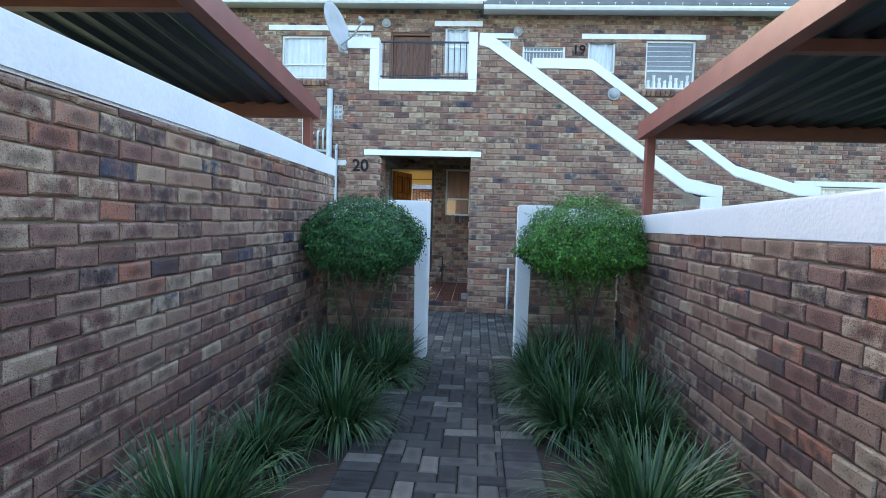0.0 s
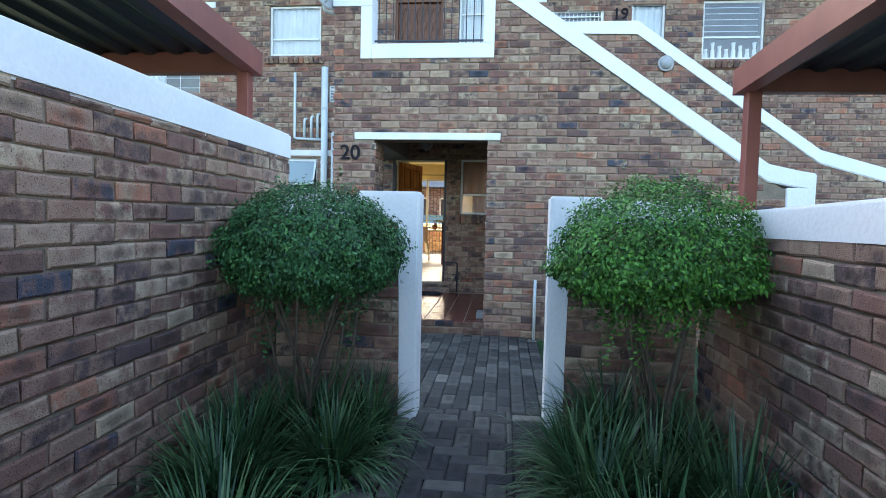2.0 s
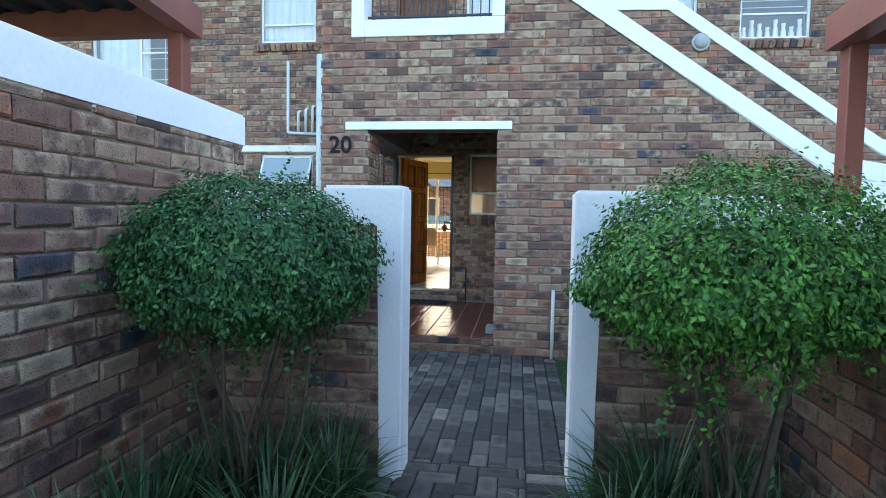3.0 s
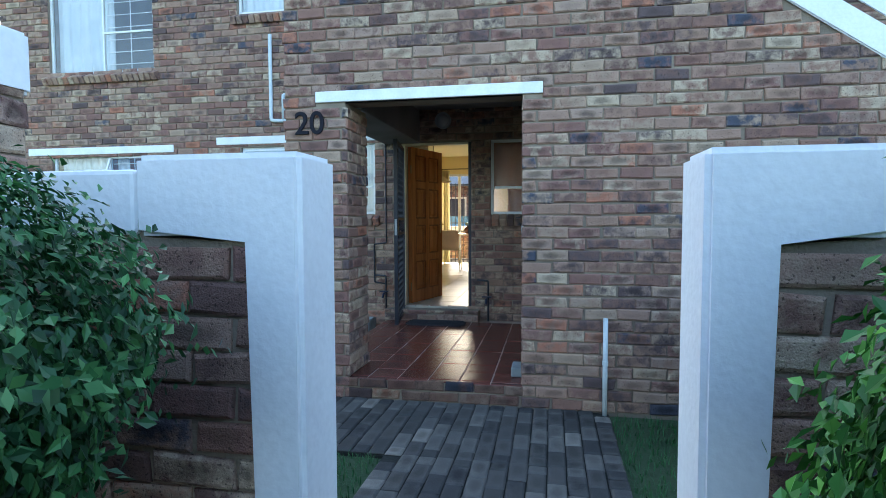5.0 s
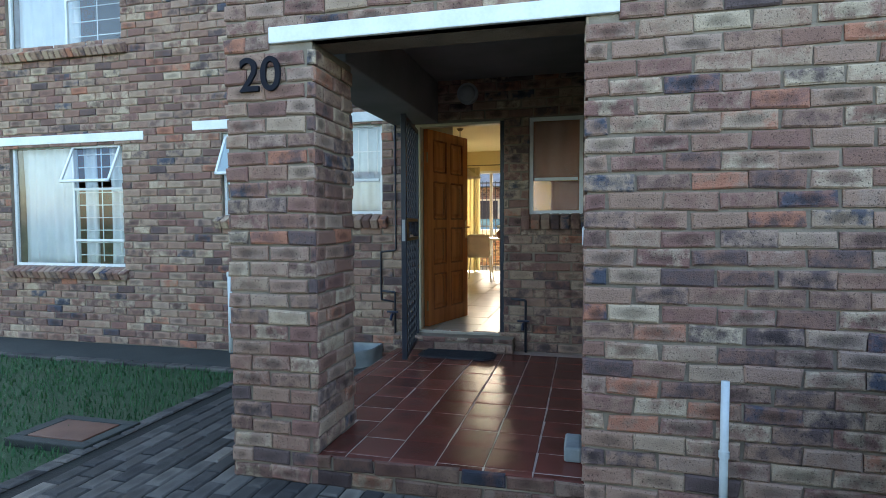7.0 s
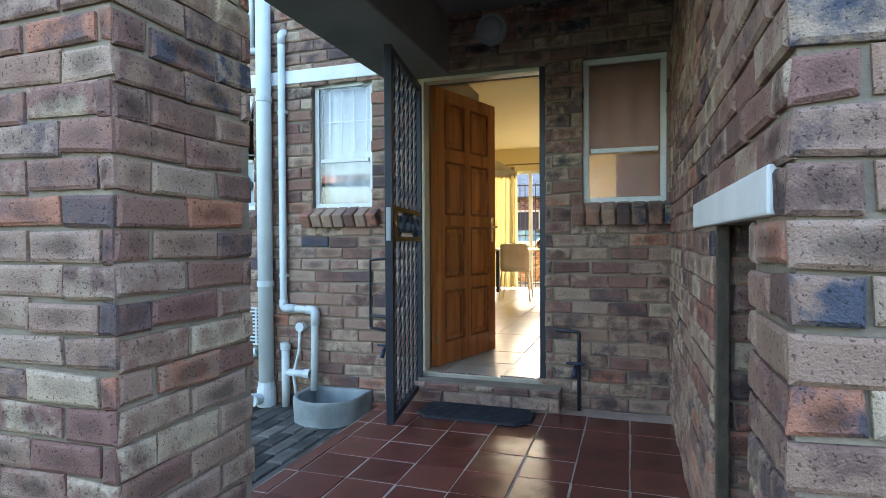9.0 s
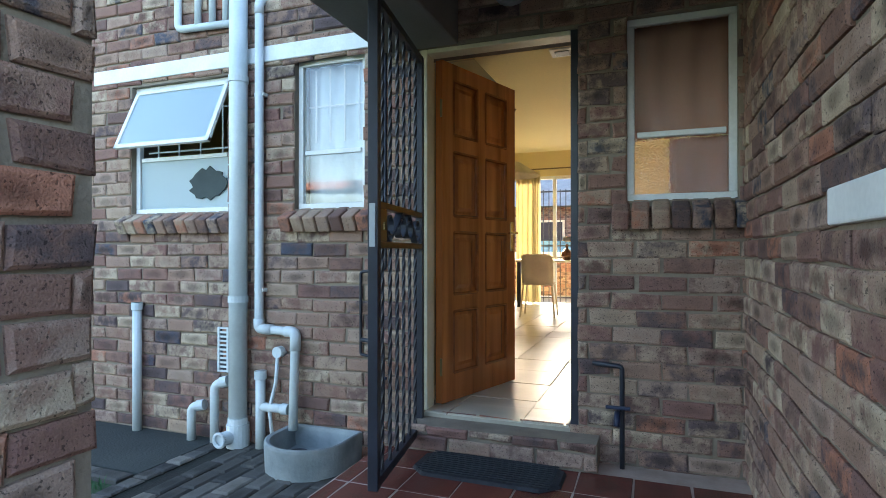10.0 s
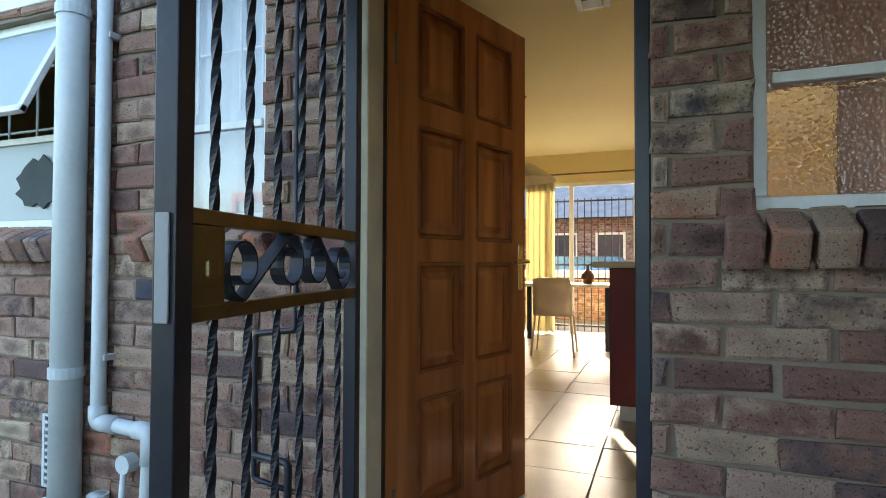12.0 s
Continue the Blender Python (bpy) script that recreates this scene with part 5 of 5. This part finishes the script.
bp_("handle", rod(bmesh.new(), (-.26, .34, .93), (.26, .34, .93), .018, 10), M_BIN)
for s in (-1, 1):
    bp_("wheel", rod(bmesh.new(), (s * .25, .22, .10), (s * .29, .22, .10), .10, 18), M_BLACK)


def lettering(txt, x, z, size):
    cu = bpy.data.curves.new("lettering", "FONT")
    cu.body, cu.size, cu.extrude, cu.offset = txt, size, .001, .004
    tmp = new("lettering_curve", cu)
    bpy.context.view_layer.update()
    bm = bmesh.new()
    me = bpy.data.meshes.new_from_object(tmp.evaluated_get(bpy.context.evaluated_depsgraph_get()))
    bpy.data.objects.remove(tmp)
    bm.from_mesh(me)
    bm.transform(Matrix.Translation((x, -.2535 - .0964 * (z - .03), z)) @ Matrix.Rotation(radians(95.5), 4, "X"))
    bp_("lettering", bm, M_LETTER, bn, "pale stencilled letters")


lettering("GRA", -.085, .53, .052)
lettering("N", -.035, .455, .052)

mh = thing("manhole_cover", (-1.9, 8.95, 0), "square rusty manhole cover in a concrete frame", "manhole")
mf = bmesh.new()
for r in ((-2.22, 8.72, -1.58, 8.79), (-2.22, 9.11, -1.58, 9.18), (-2.22, 8.791, -2.13, 9.109), (-1.67, 8.791, -1.58, 9.109)):
    box(mf, r[0], r[1], -.04, r[2], r[3], .02, .006)
part("frame", mf, M_APRON, mh)
part("cover", B(-2.12, 8.80, -.02, -1.68, 9.10, .022, .006), M_DARKWOOD, mh, "rusty brown cover plate")


# ---- plants ----
def blades(verts, faces, base, n, length, spread, width, rng, lean=1.0, seg=4):
    for _ in range(n):
        a = rng.uniform(0, 2 * math.pi)
        l = length * rng.uniform(.55, 1.1)
        d = Vector((math.cos(a), math.sin(a), 0))
        side = Vector((-d.y, d.x, 0)) * width * rng.uniform(.6, 1.2)
        p = Vector(base) + d * rng.uniform(0, spread) + Vector((rng.uniform(-.02, .02), rng.uniform(-.02, .02), 0))
        tilt = rng.uniform(.1, 1.0) * lean
        k = len(verts)
        ang = math.pi / 2 - tilt * .38
        for s in range(seg + 1):
            w = side * (1 - (s / seg) ** 2 * .93)
            verts += [tuple(p - w), tuple(p + w)]
            p = p + (d * math.cos(ang) + Vector((0, 0, 1)) * math.sin(ang)) * l / seg
            ang -= tilt * 1.65 / seg
        faces += [(k + 2 * s, k + 2 * s + 1, k + 2 * s + 3, k + 2 * s + 2) for s in range(seg)]


def raw(name, v, f, material, parent=None, origin=(0, 0, 0)):
    me = bpy.data.meshes.new(name)
    me.from_pydata([tuple(Vector(p) - Vector(origin)) for p in v], [], f)
    me.materials.append(material)
    ob = new(name, me)
    if parent:
        ob.parent = parent
    return ob


def tuft(x, y, n, length, spread, seed, label):
    rng = random.Random(seed)
    v, f = [], []
    blades(v, f, (x, y, .012), int(n * 1.0), length * (1.0 if y > 4 else .88), spread, .0088, rng, 1.9, 6)
    ob = raw("grass_tuft", v, f, M_TUFT, None, (x, y, .012))
    ob.location = (x, y, .012)
    tagged(ob, label, "grass tuft", "grass tufts along the path")


LB = "dense tuft of long arching dark green leaves"
for i, (x, y, n, l, s) in enumerate(((.42, 2.30, 620, .66, .17), (.66, 3.72, 520, .62, .14), (.36, 4.30, 420, .60, .12), (.75, 4.75, 360, .55, .12), (.35, 3.2, 300, .5, .1), (.30, 5.1, 300, .5, .12),
                                     (2.28, 2.62, 640, .66, .17), (2.17, 3.85, 520, .62, .15), (2.56, 3.72, 480, .62, .14), (2.35, 4.55, 420, .58, .14), (2.02, 4.95, 260, .5, .1), (2.62, 5.0, 300, .5, .12), (2.6, 3.0, 260, .5, .1),
                                     (2.25, 5.28, 420, .62, .14), (2.62, 4.35, 420, .62, .14), (2.08, 4.5, 380, .6, .12), (.55, 5.2, 380, .6, .14), (.82, 5.25, 260, .5, .1), (.28, 4.7, 360, .6, .12), (2.55, 5.35, 300, .55, .12))):
    tuft(x, y, n, l, s, 100 + i, LB + (" beside the long wall" if x < 1 else " beside the low wall"))


def shrub(x, y, zc, rx, ry, rz, low, material, n, seed, label):
    """A clipped shrub: several bare stems, twigs and a domed crown of small paired leaves with loose shoots."""
    rng = random.Random(seed)
    s = thing("shrub", (x, y, .01), label, "shrub")
    for k in range(9):
        a = rng.uniform(0, 6.28)
        e = Vector((x + .6 * rx * math.cos(a), y + .6 * ry * math.sin(a), zc - .1))
        st = Vector((x + rng.uniform(-.06, .06), y + rng.uniform(-.06, .06), .0))
        m = (st + e) / 2 + Vector((rng.uniform(-.07, .07), rng.uniform(-.07, .07), 0))
        bm = pipe(bmesh.new(), [st, m, e], .008 if k else .013, 7)
        part("stem", bm, M_STEM, s, "", True)
    v, f = [], []
    off = Vector((rng.uniform(0, 50), rng.uniform(0, 50), 0))
    for _ in range(n):
        d = Vector((rng.gauss(0, 1), rng.gauss(0, 1), rng.gauss(0, 1)))
        d.normalize()
        lump = 1 + .17 * noise.noise(d * 2.6 + off) + .14 * noise.noise(d * 6 + off)
        r = lump * (1 - abs(rng.gauss(0, .10)) if rng.random() < .8 else rng.uniform(.45, 1.06))
        p = Vector((x + d.x * rx * r, y + d.y * ry * r, zc + d.z * r * (rz if d.z > 0 else low)))
        if d.z < -.35 and rng.random() < .3:
            p.z -= rng.uniform(0, .3) * max(0, .1 + 1.2 * noise.noise(Vector((p.x, p.y, seed)) * 6))
        up = (d * .7 + Vector((rng.uniform(-.6, .6), rng.uniform(-.6, .6), rng.uniform(-.2, .8)))).normalized()
        t = up.cross(Vector((rng.uniform(-1, 1), rng.uniform(-1, 1), rng.uniform(-.3, .3)))).normalized()
        b = up.cross(t)
        k2 = 1.0 - .35 * max(0, d.z)
        l, w = rng.uniform(.018, .034) * k2, rng.uniform(.0055, .0095) * k2
        k = len(v)
        v += [tuple(p), tuple(p + t * l * .5 + b * w + up * .003), tuple(p + t * l), tuple(p + t * l * .5 - b * w + up * .003)]
        f += [(k, k + 1, k + 2), (k, k + 2, k + 3)]
    for q in range(90):
        d = Vector((rng.gauss(0, 1), rng.gauss(0, 1), rng.gauss(.1, .9))).normalized()
        p = Vector((x + d.x * rx * .86, y + d.y * ry * .86, zc + d.z * .86 * (rz if d.z > 0 else low)))
        if d.z < -.3:
            p.z -= rng.uniform(0, .05)
            d = (d + Vector((0, 0, -.7 if q % 3 else .2))).normalized()
        w0 = d.orthogonal().normalized()
        for j in range(rng.randint(6, 15)):
            p = p + (d + Vector((rng.uniform(-.3, .3), rng.uniform(-.3, .3), rng.uniform(-.25, .2)))).normalized() * .013
            t = (d * .5 + Matrix.Rotation(rng.uniform(0, 6.28), 3, d) @ w0).normalized()
            b = t.cross(d).normalized()
            l, w = rng.uniform(.018, .032), rng.uniform(.006, .0095)
            k = len(v)
            v += [tuple(p), tuple(p + t * l * .5 + b * w), tuple(p + t * l), tuple(p + t * l * .5 - b * w)]
            f += [(k, k + 1, k + 2), (k, k + 2, k + 3)]
    for q in range(7):
        a, h = rng.uniform(0, 6.28), rng.uniform(.12, .34)
        p = Vector((x + .55 * rx * math.cos(a), y + .55 * ry * math.sin(a), zc - low * .7))
        for j in range(int(h * 260)):
            p = p + Vector((rng.uniform(-.012, .012), rng.uniform(-.012, .012), -.0055))
            c = p + Vector((rng.gauss(0, .022), rng.gauss(0, .022), rng.gauss(0, .012)))
            t = Vector((rng.uniform(-1, 1), rng.uniform(-1, 1), rng.uniform(-.5, .6))).normalized()
            b = t.orthogonal().normalized()
            l, w = rng.uniform(.02, .036), rng.uniform(.007, .011)
            k = len(v)
            v += [tuple(c), tuple(c + t * l * .5 + b * w), tuple(c + t * l), tuple(c + t * l * .5 - b * w)]
            f += [(k, k + 1, k + 2), (k, k + 2, k + 3)]
    raw("crown", v, f, material, s, (x, y, .01))


shrub(.54, 5.0, 1.20, .50, .46, .40, .27, M_LEAF_A, 36000, 5, "rounded dark green clipped shrub on bare stems")
shrub(2.40, 4.92, 1.16, .53, .48, .46, .16, M_LEAF_B, 38000, 6, "domed bright green clipped shrub on bare stems")

# lawn
rng = random.Random(9)
v, f = [], []
for r, n in (((-6.5, 7.0, -1.66, 10.6), 15000), ((-1.6, 6.0, .61, 7.65), 5000), ((2.05, 6.0, 3.4, 8.6), 3500)):
    for _ in range(n):
        blades(v, f, (rng.uniform(r[0], r[2]), rng.uniform(r[1], r[3]), -.03), 1, .06, .005, .004, rng, 1.0, 2)
ob = raw("lawn", v, f, M_GRASS)
tagged(ob, "short green lawn grass beside the paving", "grass", kind="stuff")
lawn = structure("lawn_ground", B(-8.5, 6.0, -.2, -1.66, 10.6, -.03), M_GROUND, "green lawn soil beside the paving", "ground")
structure("lawn_strip", B(-1.66, 6.0, -.2, .615, 7.655, -.03), M_GROUND, "green lawn strip behind the garden wall", "ground")
structure("lawn_corner", B(2.035, 6.0, -.2, 5.0, F, -.03), M_GROUND, "mossy ground below the front wall", "ground")

# unseen enclosing walls, added to hold the sun and daylight out of the rooms
structure("wall_house_end", B(-6.15, BK + .24, -.2, -5.95, 22.0, 5.6), M_BRICKJ, "unseen brown brick end wall added to block the sun")
structure("wall_house_back", B(-6.15, 18.21, 2.9, 14.0, 18.4, 5.5), M_BRICKJ, "unseen brown brick upper back wall added to block the sun")
structure("wall_back_lower", B(-6.15, 18.0, -.2, -3.25, 18.2, 2.9), M_BRICKJ, "unseen brown brick ground floor back wall added to block the sun")
structure("wall_back_lower_east", B(3.52, 18.0, -.2, 14.0, 18.2, 2.9), M_BRICKJ, "unseen brown brick ground floor back wall added to block the sun")

# ---- brickwork and paving pieces ----
def flat(owner, name, near_mat, far_mat, rects, z, seed, limit, d, near, ch=.012):
    """Lays pieces on the ground; rects of (x, y, width along x, depth along y)."""
    P = Pieces(owner, name, near_mat, far_mat, seed, limit, d, .003, ch)
    rot = Matrix(((1, 0, 0), (0, 0, -1), (0, 1, 0))).transposed().to_4x4()
    for x, y, w, h in rects:
        m = Matrix(((1, 0, 0, x), (0, 0, 1, y), (0, -1, 0, z), (0, 0, 0, 1)))
        P.put(m @ Matrix.Rotation(P.rng.uniform(-.008, .008), 4, "Y"), w, h, near(x, y))
    P.done("worn grey-brown brick pavers")


def cut(x, y, w, h, r):
    a, b, c, d = max(x, r[0]), max(y, r[1]), min(x + w, r[2]), min(y + h, r[3])
    return [(a, b, c - a, d - b)] if c - a > .03 and d - b > .03 else []


def herring(r):
    out, s, g = [], .108, .006
    for i in range(-60, 140):
        for j in range(-60, 140):
            k = (i + j) % 4
            x, y = r[0] + i * s, r[1] + j * s
            if k == 0:
                out += cut(x, y, 2 * s - g, s - g, r)
            elif k == 2:
                out += cut(x, y, s - g, 2 * s - g, r)
    return out


for job in JOBS:
    lay(*job)
kerb = [(.80, -1.0 + i * .112, .215, .104) for i in range(61)] + [(1.705, -1.0 + i * .112, .215, .104) for i in range(61)]
flat(walk_bed, "paver", M_PAVE, M_PAVEJ, herring((1.02, 1.0, 1.70, 5.86)) + [k for k in kerb if k[1] > .9], .036, 51, 300, .014, lambda x, y: 2.6 < y)
run = []
for i in range(12):
    for j in range(-1, 9):
        run += cut(.735 + i * .108, 5.90 + j * .222 + (.111 if i % 2 else 0), .102, .214, (.735, 5.90, 1.92, 7.66))
run += [(.622, 5.9 + j * .111, .106, .104) for j in range(15)] + [(1.925, 5.9 + j * .111, .106, .104) for j in range(24)]
for i in range(-20, 13):
    x = .735 + i * .108
    for j in range(-1, 18):
        y = 7.665 + j * .222 + (.111 if i % 2 else 0)
        end = F + .005 if x > -.48 and y < F + .2 else BK
        if x + .05 > -.44 and y > F:
            continue
        run += cut(x, y, .102, .214, (-1.53, 7.665, 1.92, end))
run += [(-1.645, 7.67 + j * .111, .106, .104) for j in range(33)]
flat(court, "paver", M_PAVE, M_PAVEJ, run, -.008, 52, 300, .012, lambda x, y: x > -.4 or y < 9.4)
flat(apron, "paver", M_PAVE, M_PAVEJ, [(-8.4 + i * .232, 10.60, .222, .105) for i in range(29)], -.03, 53, 300, .03, lambda x, y: x > -5)
pt = []
for i in range(8):
    for j in range(12):
        x, y = PX - .245 * (i + 1) + .003, BK - .17 - .245 * (j + 1) + .003
        for c in cut(x, y, .237, .237, (-.385, F - .004, PX - .002, BK - .172)):
            if c[1] > F + .49 or c[0] + c[2] > .06:
                if c[0] < .03 and c[1] < F + .49:
                    c = (.035, c[1], c[0] + c[2] - .035, c[3])
                pt.append(c)
flat(porch, "tile", M_TILE, M_TILE, pt, .157, 54, 300, .009, lambda x, y: True, .003)
ft = [(-3.0 + i * .42, BK - .02 + j * .42, .415, .415) for i in range(15) for j in range(16)]
ft = [c for q in ft for c in cut(*q, (-3.0, BK + .24, 3.3, 17.95))] + [c for q in ft for c in cut(*q, (DOOR[0] + .05, BK - .02, DOOR[2] - .05, BK + .235))]
flat(room_floor, "tile", M_FTILE, M_FTILE, ft, .322, 55, 300, .008, lambda x, y: True, .002)
